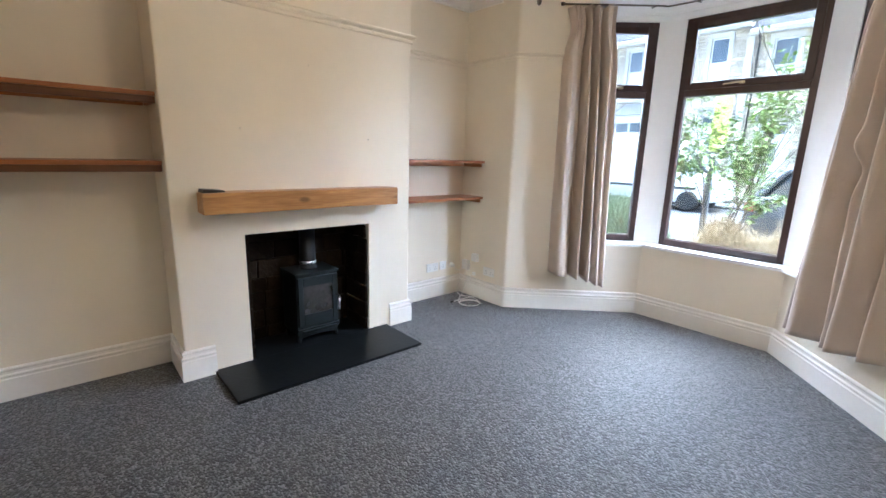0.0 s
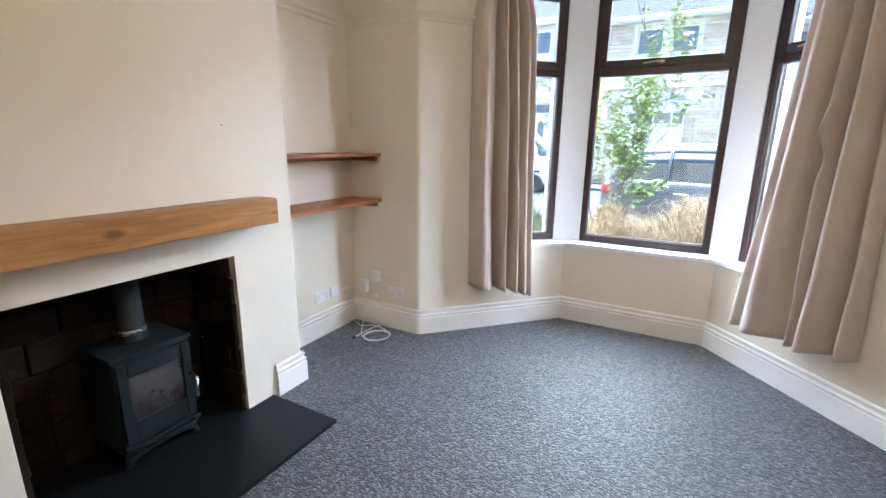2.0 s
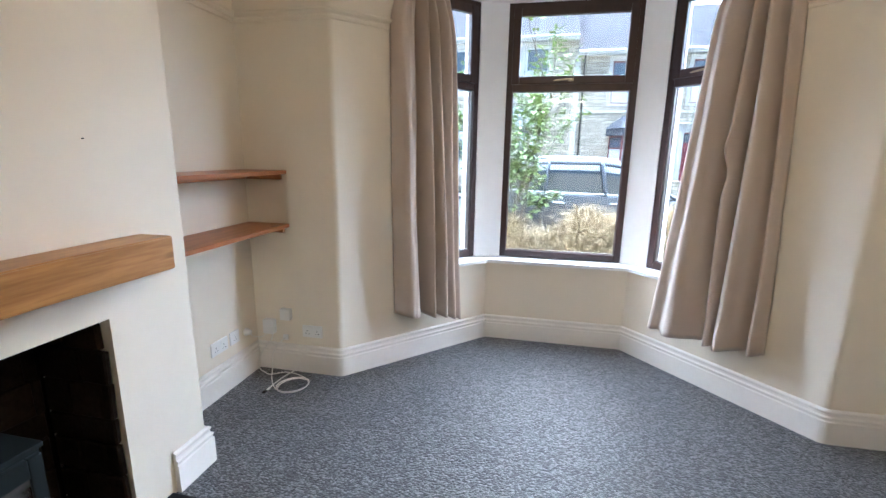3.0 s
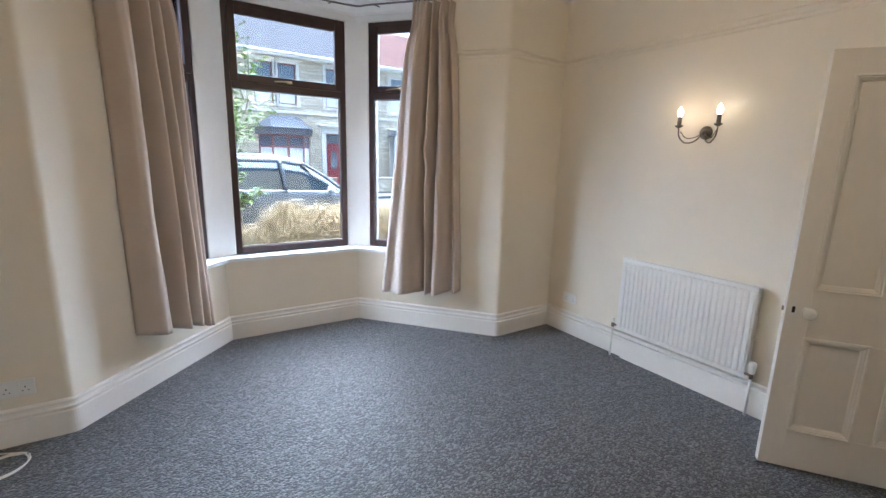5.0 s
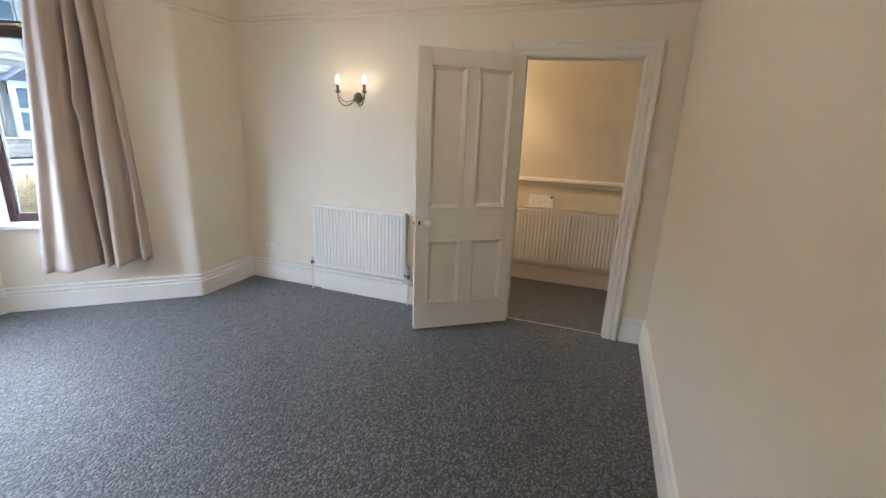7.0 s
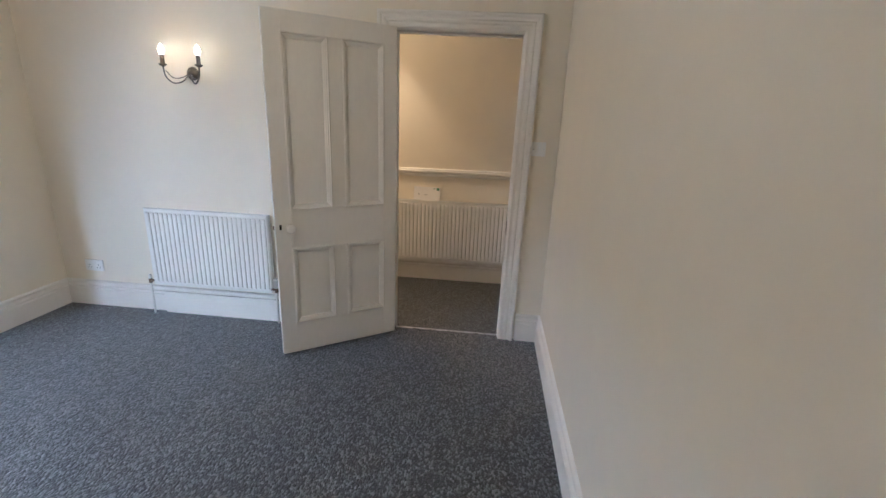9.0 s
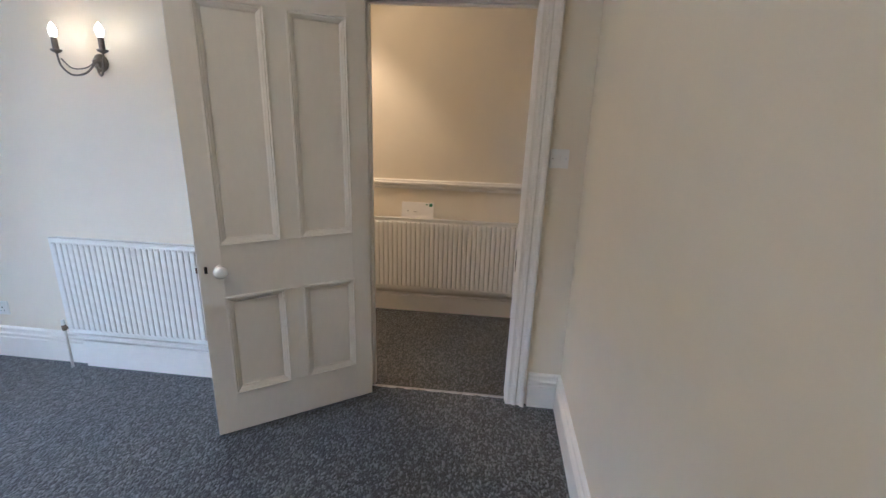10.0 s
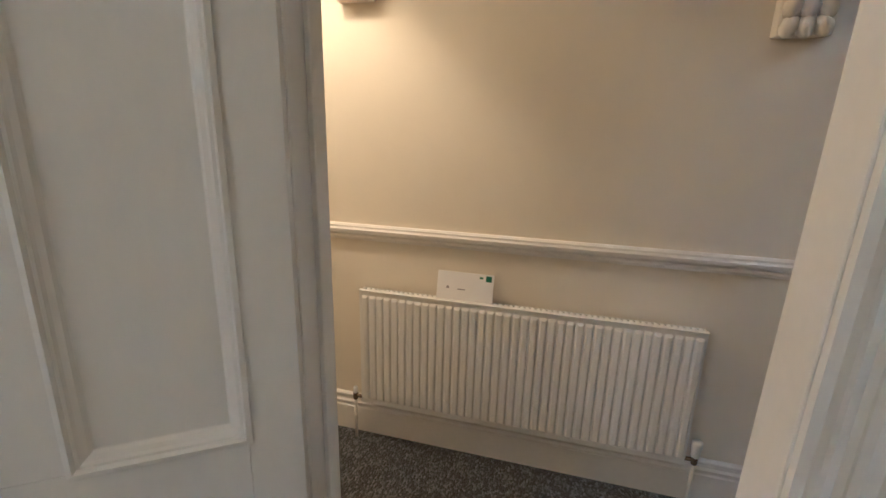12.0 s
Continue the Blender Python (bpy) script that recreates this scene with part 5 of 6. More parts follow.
def house(x0, x1, base, eave, wall_mat, roof_mat, label, door, bayx, frame_mat, door_mat, upper, porch=False):
    """One house of the terrace across the street."""
    h = thing("terraced_house", label, "house", ((x0 + x1) / 2, FY, base), "terrace across the street")
    org = Matrix.Translation(-Vector(h.location))

    def P(name, bm, m, parent=h, lab=""):
        bm.transform(org)
        return part(name, bm, m, parent, lab)

    holes = [(door, door + 0.86, base + 0.25, base + 2.72)] + [(a, b, base + 3.95, eave - 0.42) for a, b in upper] + [(bayx - 1.15, bayx + 1.15, base + 0.75, base + 2.75)]
    bm = holed(bmesh.new(), x0, x1, base - 0.4, eave, holes, FY, FY + 0.3)
    box(bm, (x0, FY + 0.3, base - 0.4), (x0 + 0.2, FY + 7, eave))
    box(bm, (x1 - 0.2, FY + 0.3, base - 0.4), (x1, FY + 7, eave))
    box(bm, (x0 + 0.2, FY + 6.8, base - 0.4), (x1 - 0.2, FY + 7, eave))
    P("wall", bm, wall_mat)
    bm = bmesh.new()
    e, rz = eave, eave + 2.6
    for a, b in (((FY - 0.35, e - 0.05), (FY + 3.5, rz)), ((FY + 7.3, e - 0.05), (FY + 3.5, rz))):
        vs = [bm.verts.new(p) for p in ((x0, a[0], a[1]), (x1, a[0], a[1]), (x1, b[0], b[1]), (x0, b[0], b[1]))]
        ws = [bm.verts.new(v.co + Vector((0, 0, 0.09))) for v in vs]
        bm.faces.new(vs), bm.faces.new(ws[::-1])
        for i in range(4):
            bm.faces.new((vs[i], ws[i], ws[(i + 1) % 4], vs[(i + 1) % 4]))
    P("roof", bm, roof_mat)
    bm = bmesh.new()
    box(bm, (x0, FY - 0.44, e - 0.10), (x1, FY - 0.33, e + 0.01), 0.02, 1)
    P("gutter", bm, PVC, h, "white gutter")
    bm = bmesh.new()
    box(bm, (x0, FY - 0.36, e - 0.20), (x1, FY - 0.001, e - 0.10))
    P("fascia", bm, TRIMP)
    bm = bmesh.new()
    box(bm, (x0, FY - 0.05, base + 3.55), (x1, FY - 0.001, base + 3.67), 0.01, 1)
    P("string_course", bm, TRIMP)
    bm = bmesh.new()
    box(bm, (x0 - 0.13, FY - 0.10, base - 0.3), (x0 + 0.13, FY - 0.002, e - 0.2), 0.01, 1)
    P("party_pilaster", bm, TRIMP)
    bm = bmesh.new()
    tube(bm, [(x0 + 0.30, FY - 0.06, base), (x0 + 0.30, FY - 0.06, e - 0.45), (x0 + 0.30, FY - 0.36, e - 0.12)], 0.038, 8)
    P("downpipe", bm, PIPE)
    # door
    d = new("door")
    d.parent = h
    bm = bmesh.new()
    box(bm, (door + 0.05, FY + 0.12, base + 0.25), (door + 0.81, FY + 0.17, base + 2.22), 0.01, 1)
    P("leaf", bm, door_mat, d)
    bm = bmesh.new()
    for lo, hi in (((door, base + 0.25), (door + 0.05, base + 2.72)), ((door + 0.81, base + 0.25), (door + 0.86, base + 2.72)), ((door + 0.05, base + 2.22), (door + 0.81, base + 2.28)), ((door + 0.05, base + 2.67), (door + 0.81, base + 2.72))):
        box(bm, (lo[0], FY + 0.10, lo[1]), (hi[0], FY + 0.20, hi[1]))
    P("frame", bm, door_mat, d)
    bm = bmesh.new()
    box(bm, (door + 0.05, FY + 0.14, base + 2.28), (door + 0.81, FY + 0.15, base + 2.67))
    P("fanlight", bm, PANE, d)
    bm = bmesh.new()
    t = bmesh.new()
    bmesh.ops.create_cone(t, cap_ends=True, segments=24, radius1=0.5, radius2=0.5, depth=1)
    join(bm, t, Matrix.Translation((door + 0.43, FY + 0.118, base + 1.45)) @ Matrix.Rotation(radians(90), 4, 'X') @ Matrix.Diagonal((0.34, 0.95, 0.02, 1)))
    P("oval_light", bm, PANE, d, "oval glazed panel")
    bm = bmesh.new()
    for lo, hi in (((door - 0.24, base), (door, base + 2.72)), ((door + 0.86, base), (door + 1.10, base + 2.72)), ((door - 0.24, base + 2.72), (door + 1.10, base + 3.05))):
        box(bm, (lo[0], FY - 0.06, lo[1]), (hi[0], FY + 0.02, hi[1]), 0.01, 1)
    box(bm, (door - 0.36, FY - 0.18, base + 3.05), (door + 1.22, FY + 0.02, base + 3.15), 0.015, 1)
    P("surround", bm, TRIMP, d, "pale painted door surround")
    if porch:
        bm = bmesh.new()
        a, b = door - 0.35, door + 1.25
        vs = [bm.verts.new(p) for p in ((a, FY - 0.9, base + 2.75), (b, FY - 0.9, base + 2.75), ((a + b) / 2, FY - 0.9, base + 3.35), (a, FY, base + 2.75), (b, FY, base + 2.75), ((a + b) / 2, FY, base + 3.35))]
        for f in ((0, 1, 2), (3, 5, 4), (0, 3, 4, 1), (0, 2, 5, 3), (1, 4, 5, 2)):
            bm.faces.new([vs[i] for i in f])
        P("porch_gable", bm, SLATES, h)
        bm = bmesh.new()
        holed(bm, a + 0.05, b - 0.05, base + 0.2, base + 2.75, [(a + 0.25, a + 0.72, base + 0.9, base + 1.6), (a + 0.25, a + 0.72, base + 1.75, base + 2.5), (a + 0.90, b - 0.2, base + 0.3, base + 2.4)], FY - 0.85, FY - 0.75)
        P("porch_front", bm, PVC, h)
        for q in ((a + 0.25, a + 0.72, base + 0.9, base + 1.6), (a + 0.25, a + 0.72, base + 1.75, base + 2.5), (a + 0.90, b - 0.2, base + 0.3, base + 2.4)):
            bm = bmesh.new()
            box(bm, (q[0], FY - 0.81, q[2]), (q[1], FY - 0.79, q[3]))
            P("porch_pane", bm, PANE, h)
    for a, b in upper:
        w = sash(h, a, b, base + 3.95, eave - 0.42, FY + 0.10, frame_mat, (NET, PANE))
        for c in w.children:
            c.data.transform(org)
    # canted bay window with its own roof
    c0, c1 = bayx - 1.15, bayx + 1.15
    pts = [(c0, FY), (c0 + 0.45, FY - 0.65), (c1 - 0.45, FY - 0.65), (c1, FY)]
    bm = bmesh.new()
    prism(bm, [*pts, (c1, FY + 0.1), (c0, FY + 0.1)], base - 0.2, base + 0.78)
    P("bay_wall", bm, wall_mat)
    bm = bmesh.new()
    prism(bm, [(c0 - 0.15, FY), (c0 + 0.40, FY - 0.80), (c1 - 0.40, FY - 0.80), (c1 + 0.15, FY)], base + 2.55, base + 2.85)
    P("bay_fascia", bm, SLATES if frame_mat is not PVC else PVC)
    bm = bmesh.new()
    lo = [bm.verts.new((x, y, base + 2.86)) for x, y in ((c0 - 0.22, FY), (c0 + 0.36, FY - 0.88), (c1 - 0.36, FY - 0.88), (c1 + 0.22, FY))]
    hi = [bm.verts.new((x, FY, base + 3.45)) for x in (c0 + 0.55, c1 - 0.55)]
    bm.faces.new((lo[0], lo[1], hi[0])), bm.faces.new((lo[1], lo[2], hi[1], hi[0])), bm.faces.new((lo[2], lo[3], hi[1])), bm.faces.new(lo[::-1]), bm.faces.new((lo[3], lo[0], hi[0], hi[1]))
    P("bay_roof", bm, SLATES)
    for k, (p, q) in enumerate(zip(pts, pts[1:])):
        n_ = 2 if k == 1 else 1
        p, q = Vector(p), Vector(q)
        d_ = (q - p).normalized()
        m = Matrix(((d_.x, -d_.y, 0, p.x), (d_.y, d_.x, 0, p.y), (0, 0, 1, 0), (0, 0, 0, 1)))
        L = (q - p).length
        w = new("bay_window")
        w.parent = h
        bm = bmesh.new()
        for i in range(n_ + 1):
            u = L * i / n_
            box(bm, (max(0, u - 0.05), 0.0, base + 0.78), (min(L, u + 0.05), 0.07, base + 2.55), 0, 1, m)
        for z in (0.78, 1.98, 2.48):
            box(bm, (0.05, 0.004, base + z), (L - 0.05, 0.066, base + z + 0.07), 0, 1, m)
        P("frame", bm, frame_mat, w)
        bm = bmesh.new()
        box(bm, (0.03, 0.03, base + 0.82), (L - 0.03, 0.04, base + 2.0), 0, 1, m)
        P("pane", bm, NET, w, "pane with white net curtain")
        bm = bmesh.new()
        box(bm, (0.03, 0.03, base + 2.03), (L - 0.03, 0.04, base + 2.5), 0, 1, m)
        P("toplight", bm, LEADED if frame_mat is REDWOOD else PANE, w)
    return h


house(0.10, 6.55, -0.10, 6.05, STONE, TILE, "stone terraced house with red bay and door", 4.80, 2.85, REDWOOD, DOORRED, ((1.62, 2.42), (2.66, 3.46), (4.86, 5.66)))
house(-6.40, 0.10, 0.35, 6.70, STONE, TILE, "stone terraced house with white framed bay", -5.55, -2.45, PVC, PVC, ((-3.45, -2.45), (-2.15, -1.15), (-5.60, -4.80)))
house(-12.9, -6.40, 0.70, 7.05, STONE, TILE, "stone terraced house with white framed bay", -7.9, -10.9, PVC, PVC, ((-11.6, -10.9), (-10.6, -9.9), (-7.9, -7.2)))
house(-19.4, -12.9, 1.0, 7.4, STONE, TILE, "stone terraced house with white framed bay", -18.4, -15.4, PVC, PVC, ((-16.2, -15.4), (-15.1, -14.3), (-18.4, -17.6)))
house(6.55, 13.0, -0.10, 6.05, STONE, REDTILE, "stone terraced house with red tiled roof and porch", 8.45, 11.4, PVC, PVC, ((8.30, 9.30), (10.6, 11.4), (11.7, 12.5)), True)
house(13.0, 19.5, -0.30, 5.85, STONE, TILE, "stone terraced house with white framed bay", 14.2, 17.2, PVC, DOORRED, ((14.2, 15.0), (16.2, 17.0), (17.3, 18.1)))
for a, b in ((-19, -8.2), (-7.2, -4.9), (-3.9, 4.4), (5.9, 8.2), (9.6, 19)):
    bm = bmesh.new()
    box(bm, (a, 19.40, RZ + 0.1), (b, 19.62, 0.55), 0.01, 1)
    box(bm, (a - 0.03, 19.36, 0.55), (b + 0.03, 19.66, 0.63), 0.015, 1)
    g = tagged(link("garden_wall", bm, STONE), "low stone garden wall across the street", "garden wall", kind="structure")


# ---- vehicles ----
def loft(bm, rings, close=True):
    vs = [[bm.verts.new(p) for p in r] for r in rings]
    for a, b in zip(vs, vs[1:]):
        for i in range(len(a) - 1):
            f = bm.faces.new((a[i], a[i + 1], b[i + 1], b[i]))
            f.smooth = True
    if close:
        bm.faces.new(vs[0][::-1]), bm.faces.new(vs[-1])
    return bm


def wheel(v, x, y, r, side):
    w = new("wheel")
    w.parent = v
    m = Matrix.Translation((x, y, r)) @ Matrix.Rotation(radians(-90 * side), 4, 'X')
    bm = bmesh.new()
    lathe(bm, [(r * 0.64, -0.09), (r * 0.97, -0.10), (r, -0.07), (r, 0.07), (r * 0.97, 0.10), (r * 0.64, 0.09)], 28, m)
    part("tyre", bm, RUBBER, w)
    bm = bmesh.new()
    lathe(bm, [(r * 0.66, 0.05), (r * 0.64, 0.085), (r * 0.58, 0.06), (r * 0.2, 0.055), (r * 0.15, 0.075), (0, 0.078)], 28, m)
    part("rim", bm, ALLOY, w)
    return w


def car_like(v, st, paint, belt_y, glass_st, roof_in, wheels, wr):
    """st: stations (x, bottom, side crease height, belt height, half width); glass_st: (x, base, top, half width at base, at top)."""
    rings = []
    for x, zb, zm, zt, w in st:
        half = [(w * 0.90, zb), (w * 0.985, zb + 0.12), (w, zm), (w * 0.985, zt - 0.06), (w * 0.94, zt)]
        rings.append([(x, -a, b) for a, b in half] + [(x, -w * 0.5, zt + 0.015), (x, 0, zt + 0.022), (x, w * 0.5, zt + 0.015)] + [(x, a, b) for a, b in half[::-1]])
    bm = loft(bmesh.new(), rings)
    part("body", bm, paint, v)
    rings = [[(x, -wb, zb), (x, -(wb * 0.45 + wt * 0.55), (zb + zt) / 2 + 0.03), (x, -wt, zt), (x, 0, zt + 0.012), (x, wt, zt), (x, wb * 0.45 + wt * 0.55, (zb + zt) / 2 + 0.03), (x, wb, zb)] for x, zb, zt, wb, wt in glass_st]
    bm = loft(bmesh.new(), rings)
    part("windows", bm, CARGLASS, v, "dark tinted windows")
    bm = bmesh.new()
    rr = [(x, zt, wt) for x, zb, zt, wb, wt in glass_st[roof_in[0]:roof_in[1]]]
    loft(bm, [[(x, -wt - 0.025, zt - 0.055), (x, -wt - 0.012, zt + 0.005), (x, -wt * 0.6, zt + 0.028), (x, 0, zt + 0.036), (x, wt * 0.6, zt + 0.028), (x, wt + 0.012, zt + 0.005), (x, wt + 0.025, zt - 0.055)] for x, zt, wt in rr])
    part("roof", bm, paint, v)
    for x, y, s in wheels:
        wheel(v, x, y, wr, s)


car = thing("estate_car", "slate grey estate car parked in the street", "car", (-0.15, 9.78, RZ + 0.006))
ST = [(-2.20, 0.38, 0.62, 0.80, 0.70), (-2.14, 0.28, 0.66, 1.00, 0.82), (-1.95, 0.24, 0.70, 1.06, 0.88), (-1.2, 0.22, 0.66, 1.05, 0.905), (-0.2, 0.22, 0.62, 1.02, 0.91), (0.8, 0.22, 0.62, 0.98, 0.90), (1.25, 0.22, 0.64, 0.95, 0.89), (1.75, 0.24, 0.62, 0.84, 0.85), (2.05, 0.28, 0.56, 0.72, 0.76), (2.20, 0.36, 0.50, 0.60, 0.60)]
GS = [(-2.06, 1.04, 1.10, 0.74, 0.70), (-1.90, 1.04, 1.42, 0.79, 0.62), (-1.62, 1.04, 1.575, 0.82, 0.62), (-0.9, 1.03, 1.625, 0.84, 0.65), (-0.1, 1.01, 1.625, 0.845, 0.66), (0.35, 1.00, 1.56, 0.84, 0.64), (0.80, 0.98, 1.30, 0.82, 0.64), (1.25, 0.95, 0.985, 0.80, 0.72)]
car_like(car, ST, CARGREY, 0, GS, (1, 6), ((-1.38, -0.80, -1), (1.38, -0.80, -1), (-1.38, 0.80, 1), (1.38, 0.80, 1)), 0.325)
for s in (-1, 1):
    for a, b, w in (((-1.10, 0.865 * s, 1.03), (-1.05, 0.675 * s, 1.60), 0.03), ((-0.02, 0.862 * s, 1.02), (-0.10, 0.685 * s, 1.60), 0.04), ((1.18, 0.825 * s, 0.97), (0.34, 0.665 * s, 1.55), 0.030), ((-1.98, 0.80 * s, 1.06), (-1.64, 0.65 * s, 1.56), 0.05)):
        bm = bmesh.new()
        tube(bm, curve_pts([a, tuple((p + q) / 2 + (0, 0.03 * s, 0.02)[i] for i, (p, q) in enumerate(zip(a, b))), b], 4), w, 6)
        part("pillar", bm, CARGREY, car)
    bm = bmesh.new()
    tube(bm, curve_pts([(-1.70, 0.60 * s, 1.60), (-1.2, 0.62 * s, 1.675), (-0.3, 0.63 * s, 1.685), (0.2, 0.60 * s, 1.615)], 6), 0.016, 6)
    part("roof_rail", bm, STEEL, car, "silver roof rail")
    bm = bmesh.new()
    tube(bm, curve_pts([(-1.95, 0.845 * s, 1.07), (-1.0, 0.875 * s, 1.05), (0.0, 0.878 * s, 1.03), (1.10, 0.85 * s, 0.985)], 6), 0.012, 6)
    part("waist_trim", bm, STEEL, car, "bright waist trim")
    bm = bmesh.new()
    t = bmesh.new()
    bmesh.ops.create_uvsphere(t, u_segments=14, v_segments=10, radius=1)
    for f in t.faces:
        f.smooth = True
    join(bm, t, Matrix.Translation((0.80, 0.99 * s, 1.05)) @ Matrix.Diagonal((0.075, 0.11, 0.075, 1)))
    tube(bm, [(0.86, 0.84 * s, 1.0), (0.82, 0.93 * s, 1.03)], 0.025, 6)
    part("wing_mirror", bm, STEEL, car, "silver wing mirror")
    for x in (-0.85, 0.15):
        bm = bmesh.new()
        tube(bm, [(x - 0.10, 0.915 * s, 0.86), (x - 0.08, 0.935 * s, 0.865), (x + 0.08, 0.935 * s, 0.865), (x + 0.10, 0.915 * s, 0.86)], 0.014, 6)
        part("door_handle", bm, STEEL, car, "silver door handle")
    bm = bmesh.new()
    box(bm, (-2.17, min(0.52 * s, 0.86 * s), 0.80), (-1.93, max(0.52 * s, 0.86 * s), 0.98), 0.04, 2)
    part("tail_light", bm, TAIL, car, "red tail light")
    bm = bmesh.new()
    box(bm, (1.80, min(0.50 * s, 0.80 * s), 0.62), (2.12, max(0.50 * s, 0.80 * s), 0.76), 0.04, 2)
    part("headlight", bm, ALLOY, car, "clear headlight")

van = thing("panel_van", "white panel van parked across the street", "van", (-7.4, 16.45, RZ + 0.006))
ST = [(-2.75, 0.40, 1.0, 2.30, 0.90), (-2.70, 0.32, 1.0, 2.38, 0.96), (0.6, 0.30, 0.9, 2.42, 0.98), (1.05, 0.30, 0.8, 2.30, 0.97), (1.22, 0.30, 0.75, 1.35, 0.96), (1.75, 0.30, 0.75, 1.28, 0.95), (2.35, 0.32, 0.7, 1.05, 0.90), (2.62, 0.40, 0.6, 0.85, 0.75)]
GS = [(0.70, 1.35, 2.16, 0.985, 0.90), (0.95, 1.35, 2.18, 0.985, 0.90), (1.20, 1.34, 2.10, 0.97, 0.86), (1.55, 1.32, 1.72, 0.95, 0.84), (1.88, 1.27, 1.30, 0.92, 0.86)]
car_like(van, ST, VANWHITE, 0, GS, (0, 3), ((-1.75, -0.86, -1), (1.75, -0.86, -1), (-1.75, 0.86, 1), (1.75, 0.86, 1)), 0.335)
for s in (-1, 1):
    bm = bmesh.new()
    tube(bm, [(1.86, 0.915 * s, 1.27), (1.52, 0.86 * s, 1.74), (1.16, 0.85 * s, 2.14)], 0.04, 6)
    part("pillar", bm, VANWHITE, van)
    bm = bmesh.new()
    box(bm, (1.36, min(0.98 * s, 1.12 * s), 1.32), (1.46, max(0.98 * s, 1.12 * s), 1.60), 0.03, 2)
    part("wing_mirror", bm, RUBBER, van, "black wing mirror")
    bm = bmesh.new()
    box(bm, (-2.60, min(0.97 * s, 1.0 * s), 0.72), (2.0, max(0.97 * s, 1.0 * s), 0.80), 0.01, 1)
    part("side_rubbing_strip", bm, RUBBER, van, "black rubbing strip")

# ---- sign board ----
sign = thing("agents_board", "lime green estate board on a dark post", "sign board", (-2.22, 6.75, -0.06))
bm = bmesh.new()
box(bm, (-0.035, -0.035, 0.0), (0.035, 0.035, 2.38), 0.004, 1)
part("post", bm, POST, sign)
bm = bmesh.new()
box(bm, (-0.055, -0.052, 1.64), (0.155, -0.036, 2.36), 0.002, 1)
part("board", bm, BOARD, sign)
bm = bmesh.new()
box(bm, (-0.055, -0.053, 1.56), (0.155, -0.036, 1.638), 0.002, 1)
part("name_strip", bm, POST, sign, "dark strip below the board")
bm = bmesh.new()
box(bm, (-0.025, -0.0545, 1.585), (0.125, -0.0535, 1.612))
part("lettering_bar", bm, PVC, sign, "white bar of lettering")

# ---- planting ----
rng = np.random.default_rng(7)


def blades(name, centres, length, width, lean, material, label, category):
    """Thin stems standing out of the given roots, each a bent three-sided strip."""
    verts, faces = [], []
    for c in centres:
        L, w = length * rng.uniform(0.55, 1.25), width * rng.uniform(0.7, 1.3)
        a, q = rng.uniform(0, 2 * math.pi), lean * rng.uniform(0.2, 1.3)
        d = np.array((math.cos(a), math.sin(a), 0))
        s = np.array((-d[1], d[0], 0)) * w
        k = rng.uniform(-0.25, 0.25)
        for f, e in ((0.0, 1.0), (0.5, 0.8), (1.0, 0.25)):
            p = np.array(c) + d * L * (q * f * f + k * f) + np.array((0, 0, L * (f - 0.35 * q * f * f)))
            verts += [tuple(p - s * e), tuple(p + s * e), tuple(p + d * w * e)]
        o = len(verts) - 9
        for i in (0, 3):
            for j in range(3):
                faces.append((o + i + j, o + i + (j + 1) % 3, o + i + 3 + (j + 1) % 3, o + i + 3 + j))
    me = bpy.data.meshes.new(name)
    me.from_pydata(verts, [], faces)
    me.materials.append(material)
    return tagged(new(name, me), label, category, kind="stuff")


def hump(x):
    """Height of the dry hedge along the garden front."""
    left = 0.27 * math.exp(-((x + 1.70) / 0.20) ** 2)
    right = 0.36 / (1 + math.exp(-(x + 1.10) / 0.08))
    return 0.58 + left + right + 0.05 * math.sin(6.1 * x + 1.0) + 0.03 * math.sin(13.0 * x)


roots = []
for _ in range(52000):
    x, y = rng.uniform(-1.98, 3.2), rng.uniform(5.35, 6.55)
    h = hump(x) * (1 - 0.5 * abs((y - 6.0) / 0.75) ** 2)
    if h > 0.05:
        roots.append((x, y, -0.06 + max(0, h) * rng.uniform(0.05, 0.92) ** 0.7))
blades("dry_hedge", roots, 0.19, 0.0026, 1.9, STRAW, "dry straw-coloured hedge of tangled twigs", "hedge")
roots = []
for _ in range(6500):
    x, y = rng.uniform(-4.6, -2.4), rng.uniform(5.3, 6.6)
    h = 1.05 * (1 - 0.6 * abs((y - 6.0) / 0.75) ** 2) * (0.70 + 0.30 * math.sin(3 * x + 5.2))
    roots.append((x, y, -0.06 + h * rng.uniform(0.05, 0.9)))
blades("grass_clump", roots, 0.36, 0.004, 1.1, GRASSG, "clump of long green and straw grass", "grass")
roots = [(rng.uniform(-4.6, 4.0), rng.uniform(4.45, 5.9), -0.06 + rng.uniform(0, 0.06)) for _ in range(4200)]
blades("garden_grass", roots, 0.24, 0.004, 0.8, GRASSG, "long rough grass in the front garden", "grass")
roots = [(rng.uniform(-4.2, 3.8), rng.uniform(5.2, 6.7), -0.06 + rng.uniform(0.0, 0.75)) for _ in range(2200)]
blades("grass_straw", [r for r in roots if not -2.45 < r[0] < -1.95], 0.26, 0.003, 1.0, STRAW, "dry grass stems among the hedge", "grass")

tree = thing("garden_shrub", "slender leafy green shrub in the front garden", "shrub", (-1.95, 6.15, -0.06))
random.seed(11)
stems = []


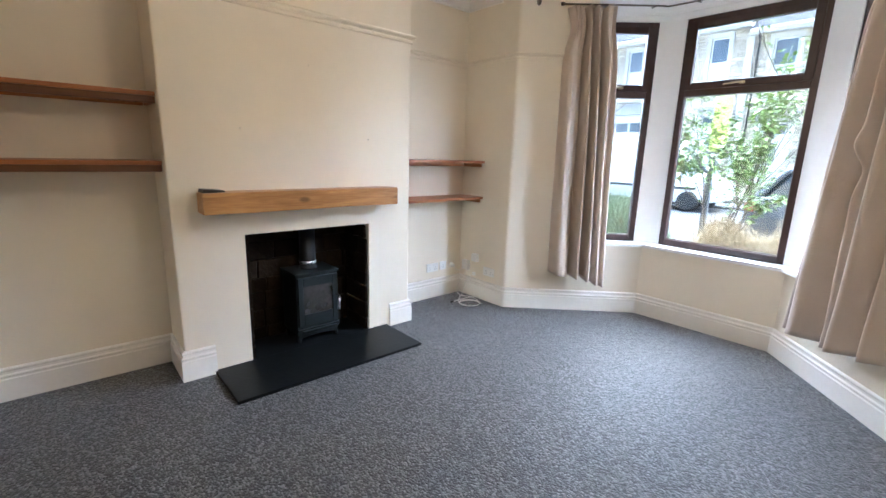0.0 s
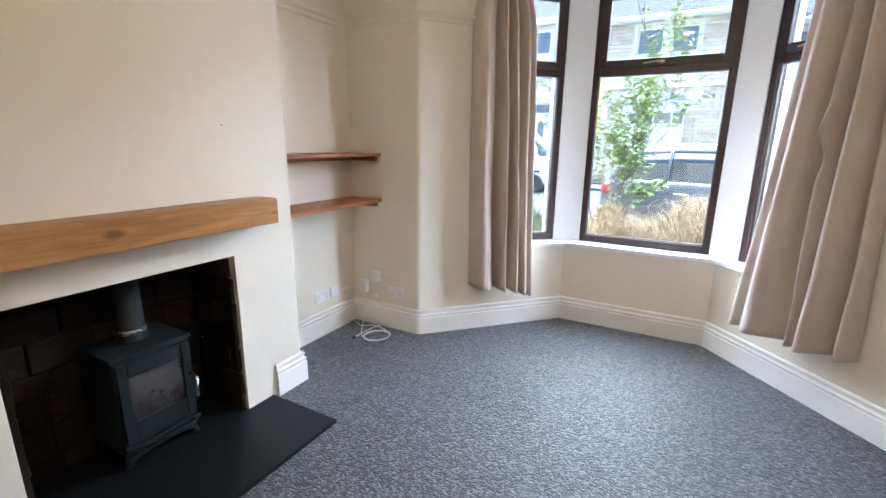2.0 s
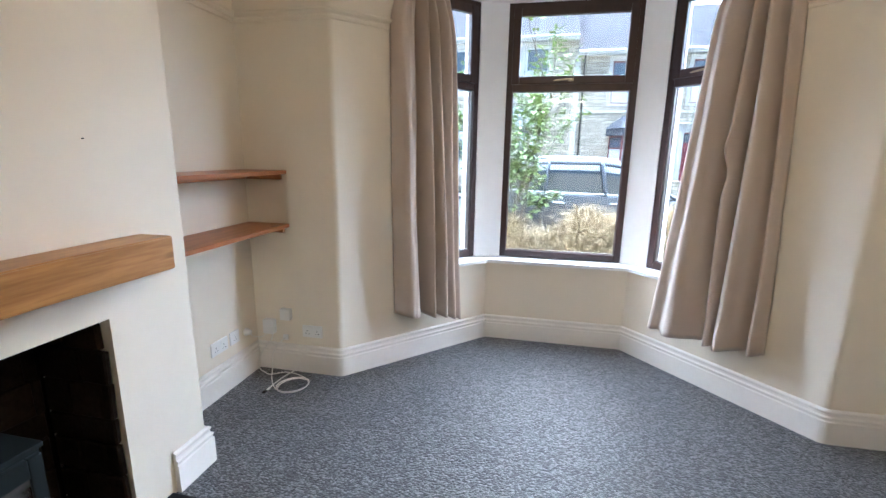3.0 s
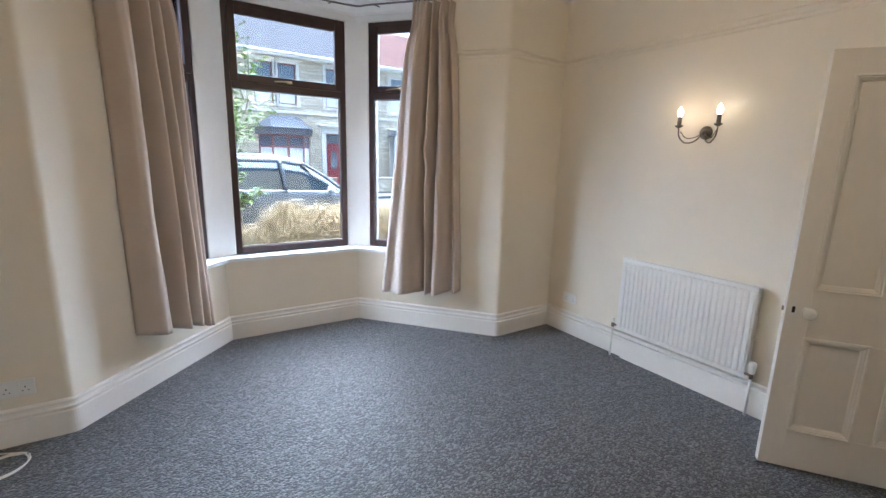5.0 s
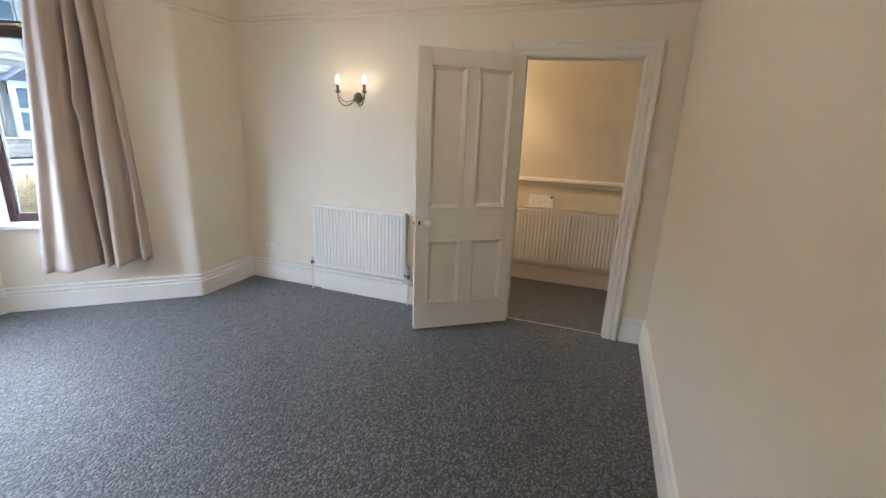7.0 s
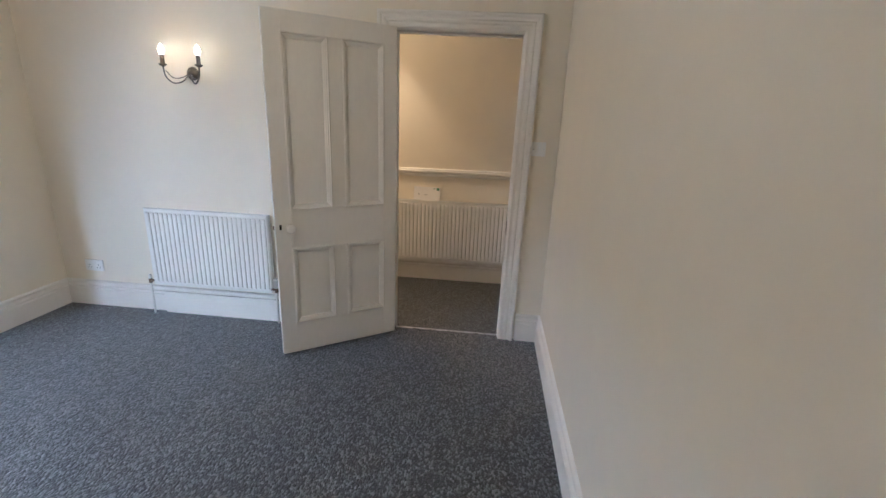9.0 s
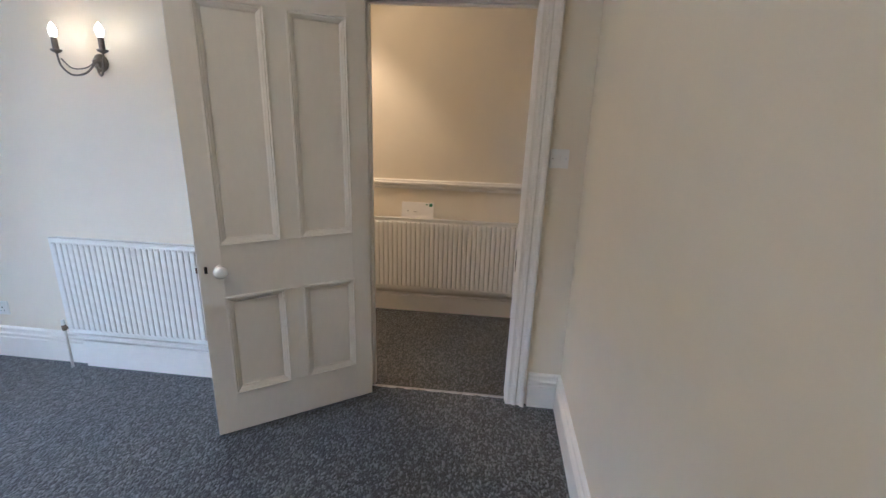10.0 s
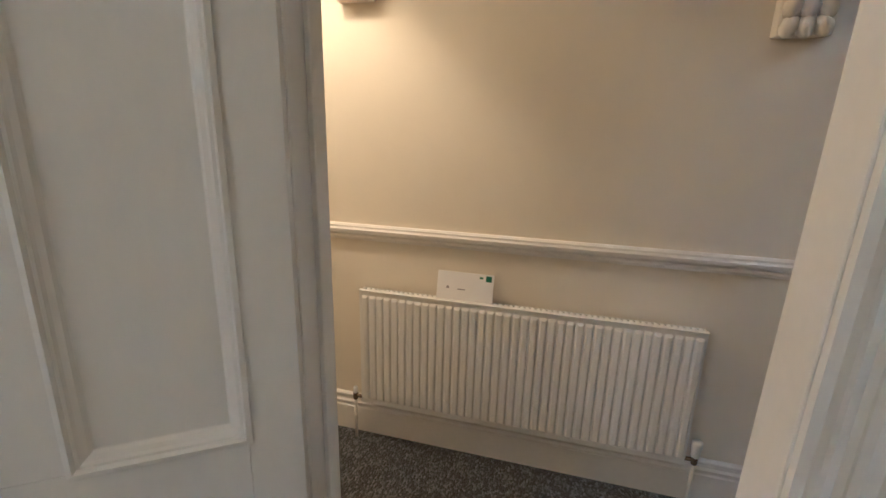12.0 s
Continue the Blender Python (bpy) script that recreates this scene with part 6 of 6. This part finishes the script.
def branch(p, d, L, r, depth):
    pts, q = [Vector(p)], Vector(d).normalized()
    n_ = 6
    for i in range(n_):
        q = (q + Vector((random.uniform(-1, 1), random.uniform(-1, 1), random.uniform(-0.5, 0.9))) * 0.16).normalized()
        pts.append(pts[-1] + q * L / n_)
    stems.append((pts, [r * (1 - 0.7 * i / n_) for i in range(n_ + 1)], depth))
    if depth < 3:
        for k in range((5, 5, 4)[depth]):
            i = random.randint(2, n_)
            e = (q + Vector((random.uniform(-1, 1), random.uniform(-1, 1), random.uniform(-0.1, 0.8))) * 0.9).normalized()
            branch(pts[i], e, L * random.uniform(0.38, 0.58), r * 0.5, depth + 1)


for d, L in (((0.14, 0.05, 1), 2.3), ((0.34, 0.0, 1), 1.9), ((-0.04, -0.05, 1), 1.5), ((0.55, 0.1, 1), 1.35)):
    branch((random.uniform(-0.04, 0.04), random.uniform(-0.04, 0.04), 0.0), d, L, 0.018, 0)
bm = bmesh.new()
for pts, rs, depth in stems:
    tube(bm, pts, [max(0.0018, r) for r in rs], 5)
part("trunk", bm, BARK, tree)
verts, faces = [], []
for pts, rs, depth in stems:
    if depth < 1:
        continue
    for p in pts[1:]:
        for _ in range(2):
            if p.z < 0.5 or random.random() < 0.52:
                continue
            a, b = random.uniform(0, 6.28), random.uniform(-0.6, 0.5)
            d = Vector((math.cos(a) * math.cos(b), math.sin(a) * math.cos(b), math.sin(b)))
            s = d.cross(Vector((random.uniform(-0.5, 0.5), random.uniform(-0.5, 0.5), 1))).normalized()
            u = s.cross(d)
            L = random.uniform(0.060, 0.100)
            o = len(verts)
            c = Vector(p) + d * 0.008
            verts += [c, c + d * L * 0.4 + s * L * 0.28 + u * 0.006, c + d * L + u * -0.006, c + d * L * 0.4 - s * L * 0.28 + u * 0.006, c + d * L * 0.45 - u * 0.003]
            faces += [(o, o + 1, o + 4), (o + 1, o + 2, o + 4), (o + 2, o + 3, o + 4), (o + 3, o, o + 4)]
me = bpy.data.meshes.new("crown")
me.from_pydata([tuple(v) for v in verts], [], faces)
me.materials.append(LEAF)
crown = new("crown", me)
crown.parent = tree

# unseen outside of this house, added to close the bay's daylight off above
bm = bmesh.new()
box(bm, (-9, 3.36, CEILZ + 0.16), (9, 3.6, 6.2))
structure("wall_facade", bm, STONE, "unseen stone front of this house, added above the bay to block daylight", "wall")
bm = bmesh.new()
box(bm, (-9, 3.30, RZ), (XL - 0.25, 3.6, CEILZ + 0.16))
box(bm, (HX + 0.2, 3.30, RZ), (9, 3.6, CEILZ + 0.16))
structure("wall_facade_sides", bm, STONE, "unseen stone front of the neighbouring houses, added to block daylight", "wall")
bm = bmesh.new()
prism(bm, [(C1[0] - 0.4, 3.36), *[tuple(q) for q in offset_path([C1, V1, V2, C4], 0.42)], (C4[0] + 0.45, 3.36)], CEILZ + 0.01, CEILZ + 0.14)
structure("roof_bay", bm, SLATES, "unseen flat slate roof, added over the bay to block daylight", "roof")
